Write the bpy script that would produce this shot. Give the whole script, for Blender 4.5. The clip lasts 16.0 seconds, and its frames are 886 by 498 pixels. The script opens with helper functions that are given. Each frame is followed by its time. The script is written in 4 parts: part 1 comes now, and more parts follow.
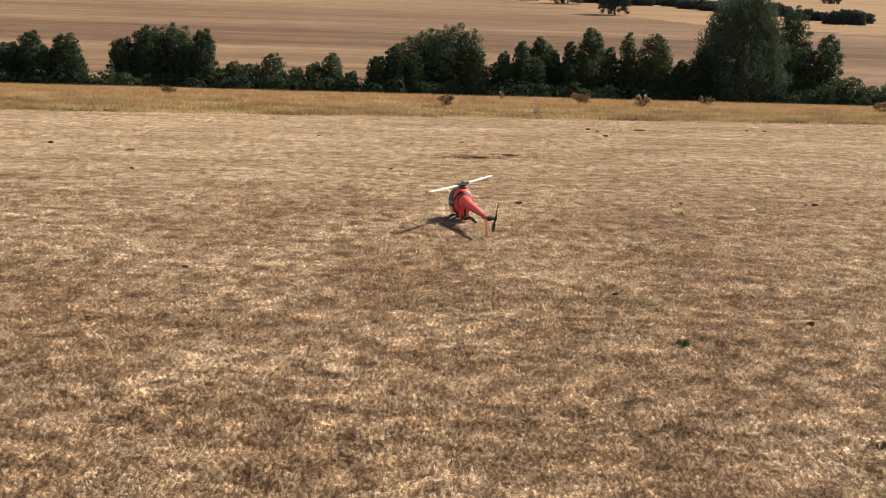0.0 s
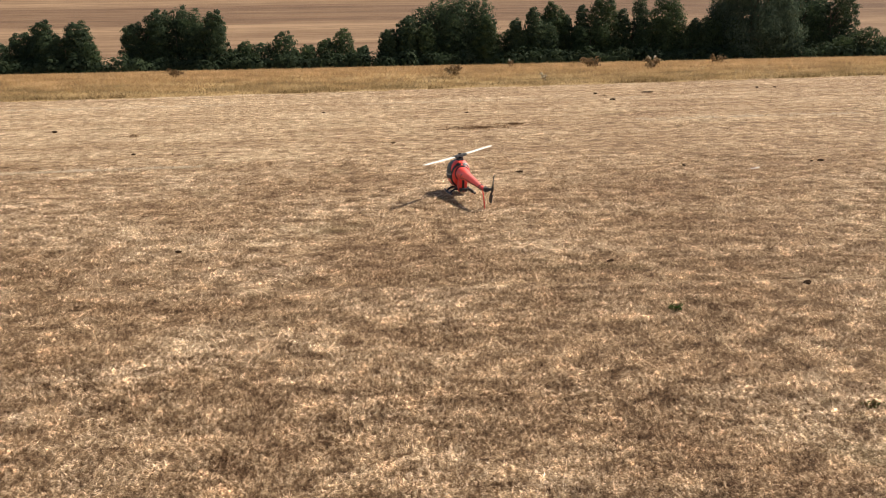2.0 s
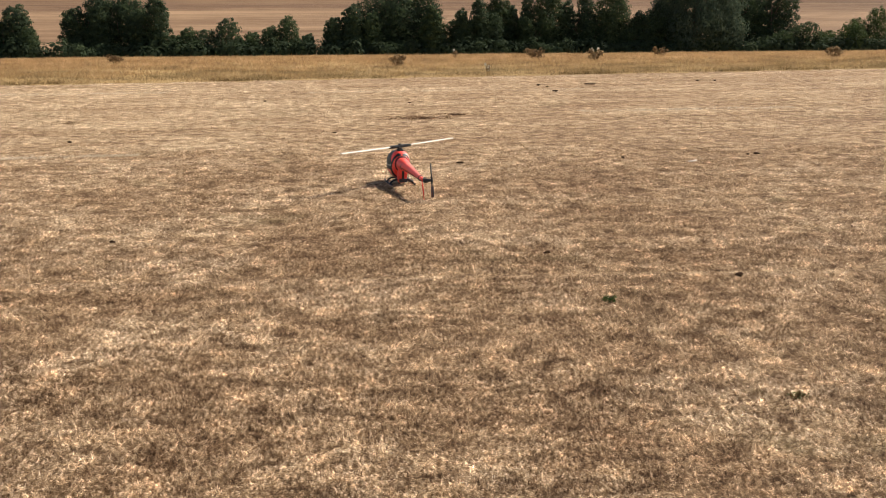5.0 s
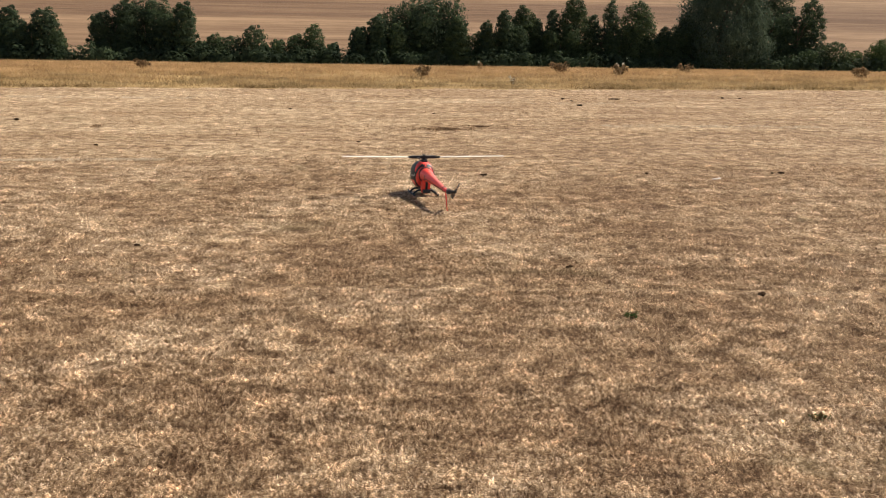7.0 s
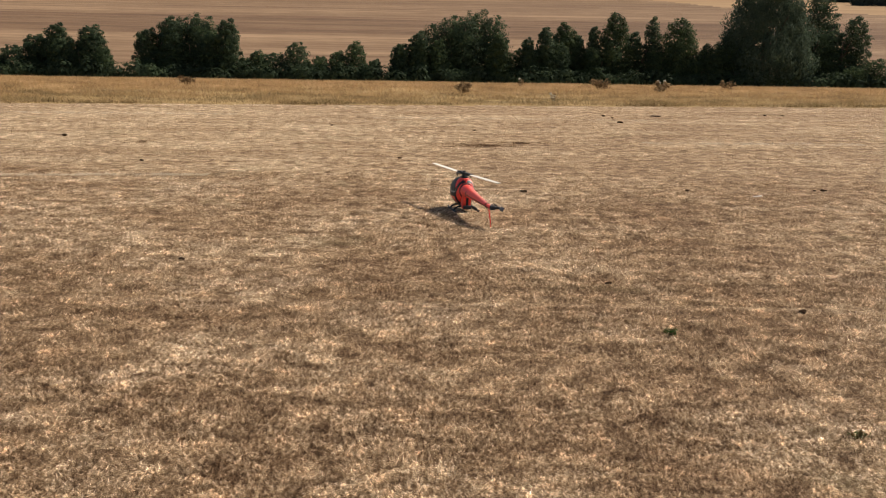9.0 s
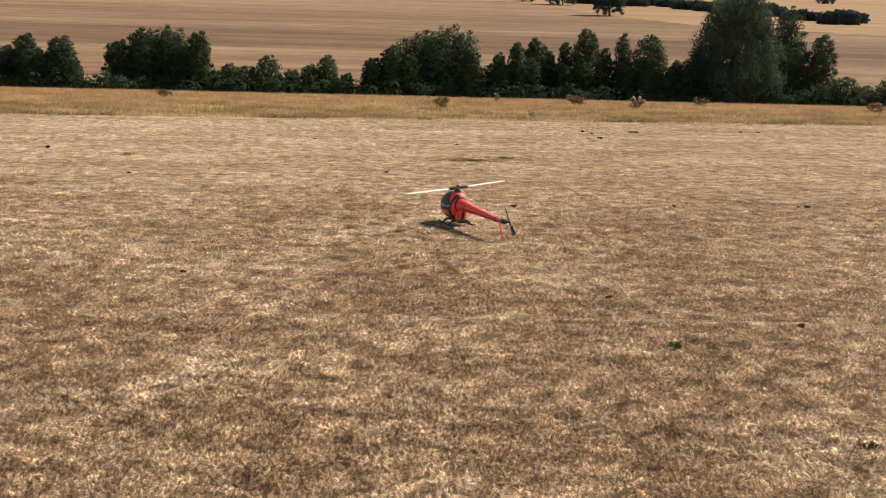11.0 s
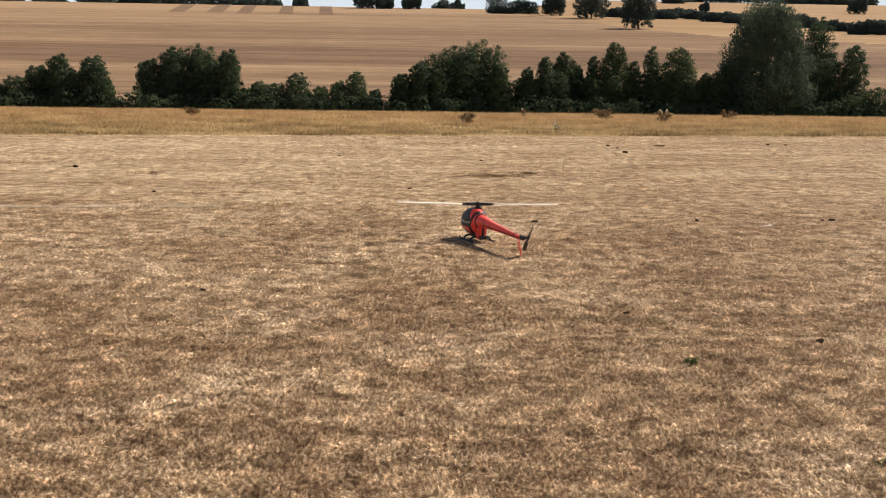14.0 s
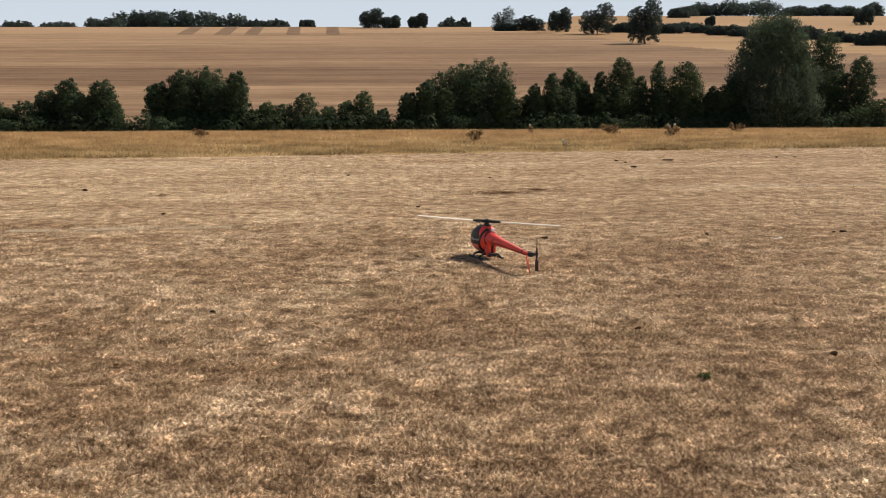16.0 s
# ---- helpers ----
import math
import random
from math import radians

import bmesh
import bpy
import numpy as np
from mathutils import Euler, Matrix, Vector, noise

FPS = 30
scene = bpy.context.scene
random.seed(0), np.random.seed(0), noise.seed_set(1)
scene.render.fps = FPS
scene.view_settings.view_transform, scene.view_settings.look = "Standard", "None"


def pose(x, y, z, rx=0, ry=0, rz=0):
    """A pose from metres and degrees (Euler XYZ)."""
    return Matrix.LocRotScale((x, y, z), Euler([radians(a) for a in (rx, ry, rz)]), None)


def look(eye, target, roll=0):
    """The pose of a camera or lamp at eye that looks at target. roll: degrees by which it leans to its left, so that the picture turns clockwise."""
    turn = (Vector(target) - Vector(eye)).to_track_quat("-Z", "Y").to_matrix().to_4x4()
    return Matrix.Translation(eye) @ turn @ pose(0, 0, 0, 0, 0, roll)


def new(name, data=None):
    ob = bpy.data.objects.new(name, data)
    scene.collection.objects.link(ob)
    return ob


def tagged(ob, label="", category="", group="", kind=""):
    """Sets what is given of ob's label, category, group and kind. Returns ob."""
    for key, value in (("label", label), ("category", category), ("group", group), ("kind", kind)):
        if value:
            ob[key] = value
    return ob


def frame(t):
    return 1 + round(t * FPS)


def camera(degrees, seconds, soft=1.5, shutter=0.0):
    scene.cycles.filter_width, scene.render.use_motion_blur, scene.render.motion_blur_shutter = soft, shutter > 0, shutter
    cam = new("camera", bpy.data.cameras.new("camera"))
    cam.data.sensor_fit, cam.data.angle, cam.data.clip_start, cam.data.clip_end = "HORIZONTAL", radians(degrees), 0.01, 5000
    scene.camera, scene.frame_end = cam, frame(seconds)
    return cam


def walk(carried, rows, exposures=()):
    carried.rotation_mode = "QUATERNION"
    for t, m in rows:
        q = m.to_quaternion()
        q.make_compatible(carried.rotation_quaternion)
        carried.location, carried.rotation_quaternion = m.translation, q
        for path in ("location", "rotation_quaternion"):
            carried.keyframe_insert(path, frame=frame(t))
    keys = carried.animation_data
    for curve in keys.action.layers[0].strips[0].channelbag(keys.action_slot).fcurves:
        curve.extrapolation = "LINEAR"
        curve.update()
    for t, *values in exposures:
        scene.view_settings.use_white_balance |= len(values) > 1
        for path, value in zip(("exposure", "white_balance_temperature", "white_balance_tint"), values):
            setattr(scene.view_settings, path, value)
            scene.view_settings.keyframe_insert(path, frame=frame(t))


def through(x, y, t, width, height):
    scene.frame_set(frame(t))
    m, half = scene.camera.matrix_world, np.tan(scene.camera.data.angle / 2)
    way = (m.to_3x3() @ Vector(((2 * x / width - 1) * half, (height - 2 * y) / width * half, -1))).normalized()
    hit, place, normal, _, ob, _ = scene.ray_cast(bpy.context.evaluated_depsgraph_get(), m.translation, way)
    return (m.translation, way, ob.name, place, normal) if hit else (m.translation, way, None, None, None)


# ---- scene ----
cam = camera(43.2, 16.0, 1.0)
PATH = [
    (0, (-0.084, 0.136, 1.553), (-0.019, 2.102, 1.193), 1.9),
    (0.5, (0.054, 0.131, 1.556), (0.032, 2.087, 1.142), 1.7),
    (1, (0.131, 0.182, 1.546), (-0.01, 2.124, 1.09), 0.9),
    (1.5, (0.113, 0.159, 1.558), (0.028, 2.108, 1.118), -0.2),
    (2, (0.113, 0.194, 1.56), (0.138, 2.151, 1.149), -0.9),
    (2.5, (0.132, 0.183, 1.561), (0.198, 2.142, 1.164), -0.8),
    (3, (0.162, 0.199, 1.555), (0.257, 2.155, 1.15), -0.6),
    (3.5, (0.158, 0.199, 1.562), (0.263, 2.151, 1.139), -0.8),
    (4, (0.165, 0.197, 1.564), (0.274, 2.146, 1.129), -0.6),
    (6.5, (0.149, 0.189, 1.576), (0.266, 2.142, 1.162), 0.9),
    (7, (0.142, 0.182, 1.574), (0.23, 2.138, 1.163), 1.2),
    (7.5, (0.141, 0.168, 1.572), (0.205, 2.124, 1.162), 1.2),
    (8, (0.155, 0.138, 1.585), (0.19, 2.098, 1.191), 1.1),
    (8.5, (0.166, 0.137, 1.579), (0.176, 2.099, 1.193), 1.1),
    (11, (-0.082, 0.057, 1.587), (-0.01, 2.024, 1.229), 1.7),
    (11.5, (-0.041, 0.056, 1.594), (0.016, 2.026, 1.248), 2.1),
    (12, (-0.016, 0.068, 1.6), (0.02, 2.037, 1.253), 1.5),
    (12.5, (-0.005, 0.078, 1.598), (0.024, 2.047, 1.247), 1.3),
    (13, (0.003, 0.055, 1.603), (0.037, 2.024, 1.252), 1.3),
    (13.5, (0.0, 0.061, 1.6), (0.024, 2.031, 1.257), 1.2),
    (14, (0.007, 0.045, 1.605), (0.024, 2.017, 1.272), 1.0),
    (14.5, (0.002, 0.058, 1.603), (0.014, 2.031, 1.272), 1.0),
    (15, (0.005, 0.034, 1.604), (0.01, 2.006, 1.271), 1.1),
    (15.5, (0.008, 0.03, 1.606), (0.02, 2.004, 1.283), 0.8),
    (16, (0.01, 0.065, 1.604), (0.009, 2.042, 1.302), -0.0),
]
walk(cam, [(t, look(eye, target, roll)) for t, eye, target, roll in PATH],
     [(0, 0.33), (0.5, 0.42), (1, 0.60), (1.5, 0.63), (2.1, 0.47), (4, 0.47), (7, 0.42), (8, 0.40), (8.5, 0.18), (9.6, 0.24), (11, 0.33), (15.2, 0.34), (16, 0.16)])

# ---------- light ----------
SUN_X, SUN_Y = 0.88, 0.60          # towards the sun, for one metre of height
sun_dir = Vector((SUN_X, SUN_Y, 1.0)).normalized()
world = bpy.data.worlds.new("sky")
scene.world = world
world.use_nodes = True
wt = world.node_tree
sky = wt.nodes.new("ShaderNodeTexSky")
sky.sky_type = "NISHITA"
sky.sun_disc = False
sky.sun_elevation = math.asin(sun_dir.z)
sky.sun_rotation = math.atan2(sun_dir.x, sun_dir.y)
sky.dust_density = 3.0
sky.air_density = 1.0
sky.ozone_density = 1.5
wt.links.new(sky.outputs[0], wt.nodes["Background"].inputs[0])
wt.nodes["Background"].inputs[1].default_value = 0.075
sun_data = bpy.data.lights.new("sun", "SUN")
sun_data.energy = 5.0
sun_data.angle = radians(0.55)
sun_data.color = (1.0, 0.935, 0.82)
sun = new("sun", sun_data)
sun.matrix_basis = look((30, 20, 60), Vector((30, 20, 60)) - sun_dir)


# ---------- materials ----------
class Mat:
    """A node material with a Principled shader and short calls for its nodes."""

    def __init__(self, name, rough=0.8, metal=0.0, coat=0.0, spec=0.5):
        self.m = bpy.data.materials.new(name)
        self.m.use_nodes = True
        self.t = self.m.node_tree
        self.b = self.t.nodes["Principled BSDF"]
        self.b.inputs["Roughness"].default_value = rough
        self.b.inputs["Metallic"].default_value = metal
        self.b.inputs["Coat Weight"].default_value = coat
        self.b.inputs["Specular IOR Level"].default_value = spec

    def node(self, kind, **values):
        n = self.t.nodes.new(kind)
        for k, v in values.items():
            n.inputs[k.replace("_", " ")].default_value = v
        return n

    def link(self, a, b):
        self.t.links.new(a, b)

    def coords(self, scale=(1, 1, 1), obj=False):
        if obj:
            src = self.t.nodes.new("ShaderNodeTexCoord").outputs["Object"]
        else:
            src = self.t.nodes.new("ShaderNodeNewGeometry").outputs["Position"]
        mp = self.t.nodes.new("ShaderNodeMapping")
        mp.inputs["Scale"].default_value = scale
        self.link(src, mp.inputs["Vector"])
        return mp.outputs[0]

    def strips(self, length, width, turn):
        """Coordinates for marks of a given length and width in metres, turned in the plan."""
        mp = self.t.nodes.new("ShaderNodeMapping")
        mp.vector_type = "TEXTURE"
        mp.inputs["Scale"].default_value = (length, width, 1)
        mp.inputs["Rotation"].default_value = (0, 0, radians(turn))
        self.link(self.t.nodes.new("ShaderNodeNewGeometry").outputs["Position"], mp.inputs["Vector"])
        return mp.outputs[0]

    def xy(self):
        sep = self.t.nodes.new("ShaderNodeSeparateXYZ")
        self.link(self.t.nodes.new("ShaderNodeNewGeometry").outputs["Position"], sep.inputs[0])
        return sep.outputs[0], sep.outputs[1]

    def fade(self, v, a, b):
        """0 at a, 1 at b, level beyond."""
        n = self.t.nodes.new("ShaderNodeMapRange")
        n.inputs["From Min"].default_value = a
        n.inputs["From Max"].default_value = b
        self.link(v, n.inputs["Value"])
        return n.outputs["Result"]

    def noise(self, vec, scale, detail=4.0, rough=0.55, distort=0.0):
        n = self.node("ShaderNodeTexNoise", Scale=scale, Detail=detail, Roughness=rough, Distortion=distort)
        self.link(vec, n.inputs["Vector"])
        return n.outputs["Fac"]

    def ramp(self, fac, stops):
        r = self.t.nodes.new("ShaderNodeValToRGB")
        e = r.color_ramp.elements
        while len(e) < len(stops):
            e.new(0.5)
        for el, (p, c) in zip(e, stops):
            el.position = p
            el.color = (*c, 1) if len(c) == 3 else c
        self.link(fac, r.inputs[0])
        return r.outputs[0]

    def grey(self, fac, a, b):
        return self.ramp(fac, [(a, (0, 0, 0)), (b, (1, 1, 1))])

    def mix(self, fac, a, b, how="MIX"):
        n = self.t.nodes.new("ShaderNodeMix")
        n.data_type = "RGBA"
        n.blend_type = how
        for sock, v in ((n.inputs[0], fac), (n.inputs[6], a), (n.inputs[7], b)):
            if isinstance(v, (int, float)):
                sock.default_value = v
            elif isinstance(v, tuple):
                sock.default_value = (*v, 1)
            else:
                self.link(v, sock)
        return n.outputs[2]

    def math(self, op, a, b=0.0):
        n = self.t.nodes.new("ShaderNodeMath")
        n.operation = op
        for sock, v in ((n.inputs[0], a), (n.inputs[1], b)):
            if isinstance(v, (int, float)):
                sock.default_value = v
            else:
                self.link(v, sock)
        return n.outputs[0]

    def island(self):
        return self.t.nodes.new("ShaderNodeNewGeometry").outputs["Random Per Island"]

    def one(self):
        return self.t.nodes.new("ShaderNodeObjectInfo").outputs["Random"]

    def color(self, c):
        if isinstance(c, tuple):
            self.b.inputs["Base Color"].default_value = (*c, 1)
        else:
            self.link(c, self.b.inputs["Base Color"])
        return self

    def bump(self, h, strength=0.4, dist=0.01):
        n = self.node("ShaderNodeBump", Strength=strength, Distance=dist)
        self.link(h, n.inputs["Height"])
        self.link(n.outputs[0], self.b.inputs["Normal"])
        return self

    def translucent(self, c, weight):
        tr = self.t.nodes.new("ShaderNodeBsdfTranslucent")
        if isinstance(c, tuple):
            tr.inputs[0].default_value = (*c, 1)
        else:
            self.link(c, tr.inputs[0])
        mx = self.t.nodes.new("ShaderNodeMixShader")
        mx.inputs[0].default_value = weight
        self.link(self.b.outputs[0], mx.inputs[1])
        self.link(tr.outputs[0], mx.inputs[2])
        self.link(mx.outputs[0], self.t.nodes["Material Output"].inputs[0])
        return self


def patches(m):
    """Bleached and brown patches of the parched field: 0 brown to 1 straw, and a second, finer one."""
    wide = m.noise(m.coords((1, 1, 0)), 0.75, 5.0, 0.6, 0.5)
    streak = m.noise(m.strips(3.2, 0.75, 8), 1.0, 6.0, 0.68, 0.6)
    clump = m.noise(m.coords((1, 1.1, 0)), 3.2, 4.0, 0.62, 0.4)
    fine = m.noise(m.coords((1, 1.25, 1)), 9.0, 5.0, 0.7)
    x, y = m.xy()
    # mowing streaks tell most towards the far edge; tone also pales with distance and leftwards
    far = m.fade(y, 8.0, 16.0)
    iso = m.math("ADD", m.math("MULTIPLY", wide, 0.66), m.math("MULTIPLY", clump, 0.34))
    s = m.mix(m.math("ADD", m.math("MULTIPLY", far, 0.40), 0.15), iso, streak)
    s = m.math("ADD", m.math("MULTIPLY", s, 0.78), m.math("MULTIPLY", fine, 0.22))
    s = m.math("ADD", s, m.math("MULTIPLY", m.fade(y, 4.0, 19.0), 0.045))
    s = m.math("ADD", s, m.math("MULTIPLY", m.fade(x, 5.0, -5.0), 0.055))
    return m.math("SUBTRACT", s, 0.030), fine


def straw_colour(m, dark, mid, pale):
    p, fine = patches(m)
    c = m.ramp(p, [(0.365, dark), (0.50, mid), (0.625, pale)])
    tuft = m.noise(m.coords((1, 0.9, 0)), 6.0, 7.0, 0.80, 0.3)
    c = m.mix(1.0, c, m.ramp(tuft, [(0.38, (0.40, 0.33, 0.27)), (0.46, (0.80, 0.75, 0.70)), (0.53, (1.15, 1.15, 1.14)), (0.63, (1.85, 1.88, 1.92))]), "MULTIPLY")
    fleck = m.noise(m.coords((1, 0.55, 0)), 52.0, 2.0, 0.75)
    c = m.mix(1.0, c, m.ramp(fleck, [(0.40, (0.52, 0.45, 0.38)), (0.49, (0.93, 0.91, 0.89)), (0.61, (1.58, 1.63, 1.70))]), "MULTIPLY")
    green = m.grey(m.noise(m.coords(), 0.8, 4.0, 0.65), 0.60, 0.72)
    return m.mix(m.math("MULTIPLY", green, 0.38), c, (0.18, 0.158, 0.072)), fine


def make_mown():
    m = Mat("parched_mown_grass", 0.95, spec=0.15)
    c, fine = straw_colour(m, (0.225, 0.138, 0.076), (0.37, 0.25, 0.143), (0.58, 0.435, 0.275))
    grain = m.noise(m.coords((1, 1.2, 1)), 110, 4.0, 0.75)
    c = m.mix(m.grey(grain, 0.55, 0.40), c, (0.095, 0.054, 0.029))
    m.color(c)
    h = m.math("ADD", m.math("MULTIPLY", grain, 0.6), m.math("MULTIPLY", fine, 0.6))
    return m.bump(h, 0.9, 0.025).m


def make_blade(name, dark, mid, pale, low=0.30, high=1.5):
    """Straw blades: each one its own shade between withered brown and bleached."""
    m = Mat(name, 0.75, spec=0.15)
    c, _ = straw_colour(m, dark, mid, pale)
    v = m.ramp(m.island(), [(0.0, (low, low * 0.80, low * 0.62)), (0.36, (0.66, 0.60, 0.53)), (0.60, (1.06, 1.06, 1.04)), (1.0, (high, high * 1.03, high * 1.06))])
    c = m.mix(1.0, c, v, "MULTIPLY")
    m.color(c)
    return m.translucent(c, 0.45).m


def make_rough():
    m = Mat("rough_grass_ground", 0.95, spec=0.1)
    n = m.noise(m.coords((0.5, 1, 1)), 0.9, 5.0, 0.65)
    c = m.ramp(n, [(0.35, (0.24, 0.165, 0.07)), (0.55, (0.40, 0.265, 0.115)), (0.7, (0.50, 0.345, 0.16))])
    m.color(c)
    return m.bump(m.noise(m.coords(), 14, 4, 0.7), 0.8, 0.08).m


def make_tall_blade():
    """Uncut grass: olive and mixed along the mowing's edge, more golden behind."""
    m = Mat("tall_dry_grass", 0.75, spec=0.15)
    n = m.noise(m.coords((0.5, 0.6, 0.2)), 1.6, 5.0, 0.7)
    c = m.ramp(n, [(0.36, (0.25, 0.160, 0.078)), (0.5, (0.47, 0.302, 0.148)), (0.64, (0.64, 0.44, 0.24))])
    olive = m.ramp(n, [(0.36, (0.19, 0.138, 0.068)), (0.52, (0.35, 0.242, 0.118)), (0.66, (0.53, 0.385, 0.21))])
    x, y = m.xy()
    back = m.math("SUBTRACT", y, m.math("ADD", m.math("MULTIPLY", x, 0.215), 24.15))
    patchy = m.noise(m.coords((0.35, 0.9, 0)), 1.3, 4.0, 0.65)
    back = m.math("ADD", back, m.math("MULTIPLY", m.math("SUBTRACT", patchy, 0.5), 14.0))
    c = m.mix(m.fade(back, 1.0, 6.5), olive, c)
    v = m.ramp(m.island(), [(0.0, (0.6, 0.56, 0.5)), (0.4, (0.92, 0.90, 0.87)), (1.0, (1.25, 1.22, 1.15))])
    c = m.mix(1.0, c, v, "MULTIPLY")
    m.color(c)
    return m.translucent(c, 0.45).m


def make_stubble():
    """Harvested slope: swath lines along the hill, darker and paler bands, wheel lines, straw rows near the top."""
    m = Mat("harvested_stubble", 0.95, spec=0.1)
    lines = m.noise(m.strips(46.0, 4.2, 4), 1.0, 5.0, 0.68, 0.6)
    bands = m.noise(m.strips(190.0, 26.0, 4), 1.0, 3.0, 0.55)
    spots = m.noise(m.coords((0.035, 0.11, 0.0)), 1.0, 5.0, 0.65)
    mottle = m.noise(m.coords((0.16, 0.28, 0.0)), 1.0, 5.0, 0.72)
    # bands of the field by their distance up the slope
    x, y = m.xy()
    up = m.math("ADD", y, m.math("MULTIPLY", x, -0.08))
    sway = m.math("ADD", up, m.math("MULTIPLY", m.math("SUBTRACT", bands, 0.5), 16.0))
    up = m.math("ADD", up, m.math("MULTIPLY", m.math("SUBTRACT", spots, 0.5), 36.0))
    up = m.math("DIVIDE", m.math("SUBTRACT", up, 120.0), 400.0)
    tone = m.ramp(up, [(0.02, (0.50,) * 3), (0.10, (0.50,) * 3), (0.135, (0.60,) * 3), (0.165, (0.36,) * 3), (0.24, (0.34,) * 3), (0.29, (0.56,) * 3), (0.42, (0.46,) * 3), (0.55, (0.60,) * 3), (0.74, (0.58,) * 3), (0.80, (0.72,) * 3), (0.95, (0.72,) * 3)])
    s = m.math("ADD", m.math("MULTIPLY", lines, 0.34), m.math("MULTIPLY", bands, 0.10))
    s = m.math("ADD", s, m.math("MULTIPLY", mottle, 0.16))
    s = m.math("ADD", s, m.math("MULTIPLY", tone, 0.42))
    s = m.math("ADD", s, m.math("MULTIPLY", m.fade(x, 30.0, -110.0), 0.028))
    c = m.ramp(s, [(0.41, (0.12, 0.068, 0.039)), (0.52, (0.205, 0.124, 0.070)), (0.62, (0.335, 0.215, 0.124))])
    # wheel lines every 21 m, broken here and there
    ph = m.math("FRACT", m.math("DIVIDE", sway, 21.0))
    line = m.math("LESS_THAN", ph, 0.085)
    line = m.math("MULTIPLY", line, m.grey(m.noise(m.strips(120.0, 30.0, 4), 1.0, 3.0, 0.6), 0.40, 0.58))
    line = m.math("MULTIPLY", line, m.fade(sway, 225.0, 250.0))
    c = m.mix(m.math("MULTIPLY", line, 0.6), c, (0.115, 0.066, 0.038))
    m.color(c)
    return m.bump(m.noise(m.coords((0.3, 2.0, 1)), 1.2, 4, 0.7), 0.6, 0.3).m


def make_gold():
    m = Mat("golden_far_field", 0.95, spec=0.1)
    n = m.noise(m.coords((0.006, 0.08, 0)), 1.0, 4.0, 0.6)
    m.color(m.ramp(n, [(0.35, (0.25, 0.148, 0.072)), (0.65, (0.345, 0.215, 0.110))]))
    return m.m


def make_leaf(name, dark, mid, pale, through=0.45):
    """Leaf sprays: tone drifts from bough to bough, and a little from spray to spray."""
    m = Mat(name, 0.8, spec=0.06)
    n = m.noise(m.coords(), 0.55, 4.0, 0.65)
    c = m.ramp(m.math("ADD", m.math("MULTIPLY", m.island(), 0.24), m.math("MULTIPLY", n, 0.76)),
               [(0.30, dark), (0.5, mid), (0.70, pale)])
    m.color(c)
    return m.translucent(c, through).m


def make_bark():
    m = Mat("bark", 0.9, spec=0.2)
    n = m.noise(m.coords((1, 1, 0.25)), 9, 5, 0.7)
    m.color(m.ramp(n, [(0.3, (0.05, 0.036, 0.025)), (0.7, (0.16, 0.12, 0.085))]))
    return m.bump(n, 0.7, 0.03).m


def make_paint(name, c, rough=0.35, coat=0.3, wear=0.12):
    m = Mat(name, rough, coat=coat)
    n = m.noise(m.coords(obj=True), 60, 5, 0.65)
    d = tuple(x * (1 - wear * 2.2) for x in c)
    m.color(m.ramp(n, [(0.35, d), (0.6, c)]))
    m.link(m.ramp(n, [(0.3, (rough + 0.2,) * 3), (0.7, (rough,) * 3)]), m.b.inputs["Roughness"])
    return m.m


def make_dung():
    m = Mat("dry_dung", 0.95, spec=0.02)
    n = m.noise(m.coords(), 40, 4, 0.7)
    m.color(m.ramp(n, [(0.3, (0.022, 0.012, 0.007)), (0.7, (0.065, 0.036, 0.019))]))
    return m.bump(n, 0.8, 0.01).m


MOWN, ROUGH, STUBBLE, GOLD = make_mown(), make_rough(), make_stubble(), make_gold()


def make_bare_stubble():
    m = Mat("bare_stubble", 0.95, spec=0.1)
    n = m.noise(m.coords((0.1, 0.15, 0)), 1.0, 4.0, 0.65)
    return m.color(m.ramp(n, [(0.35, (0.125, 0.074, 0.043)), (0.65, (0.21, 0.13, 0.075))])).m


STUBBLE_DARK = make_bare_stubble()
BLADE = make_blade("cut_straw", (0.34, 0.222, 0.130), (0.49, 0.365, 0.240), (0.66, 0.545, 0.412))
BLADE_FAR = make_blade("far_cut_straw", (0.34, 0.225, 0.132), (0.51, 0.375, 0.24), (0.69, 0.56, 0.40), 0.55, 1.25)
TALL = make_tall_blade()
LEAF_DARK = make_leaf("leaf_dark_green", (0.034, 0.047, 0.028), (0.052, 0.073, 0.038), (0.080, 0.105, 0.048))
LEAF_MID = make_leaf("leaf_mid_green", (0.037, 0.052, 0.027), (0.060, 0.083, 0.038), (0.094, 0.120, 0.050))
LEAF_GREY = make_leaf("leaf_grey_green", (0.048, 0.066, 0.044), (0.080, 0.105, 0.066), (0.122, 0.152, 0.096))
# hill and skyline foliage: distance haze mixed into the leaf colour, paler and bluer
LEAF_HAZED = make_leaf("leaf_far_hazed", (0.045, 0.059, 0.053), (0.060, 0.077, 0.066), (0.082, 0.100, 0.079))
LEAF_WEED = make_leaf("leaf_weed", (0.045, 0.085, 0.024), (0.075, 0.135, 0.036), (0.13, 0.20, 0.06))
WEED_BROWN = make_leaf("dry_weed", (0.10, 0.062, 0.032), (0.20, 0.125, 0.06), (0.34, 0.235, 0.125))
SEED_PALE = make_leaf("pale_seed_fluff", (0.4, 0.34, 0.24), (0.55, 0.48, 0.36), (0.7, 0.64, 0.5))
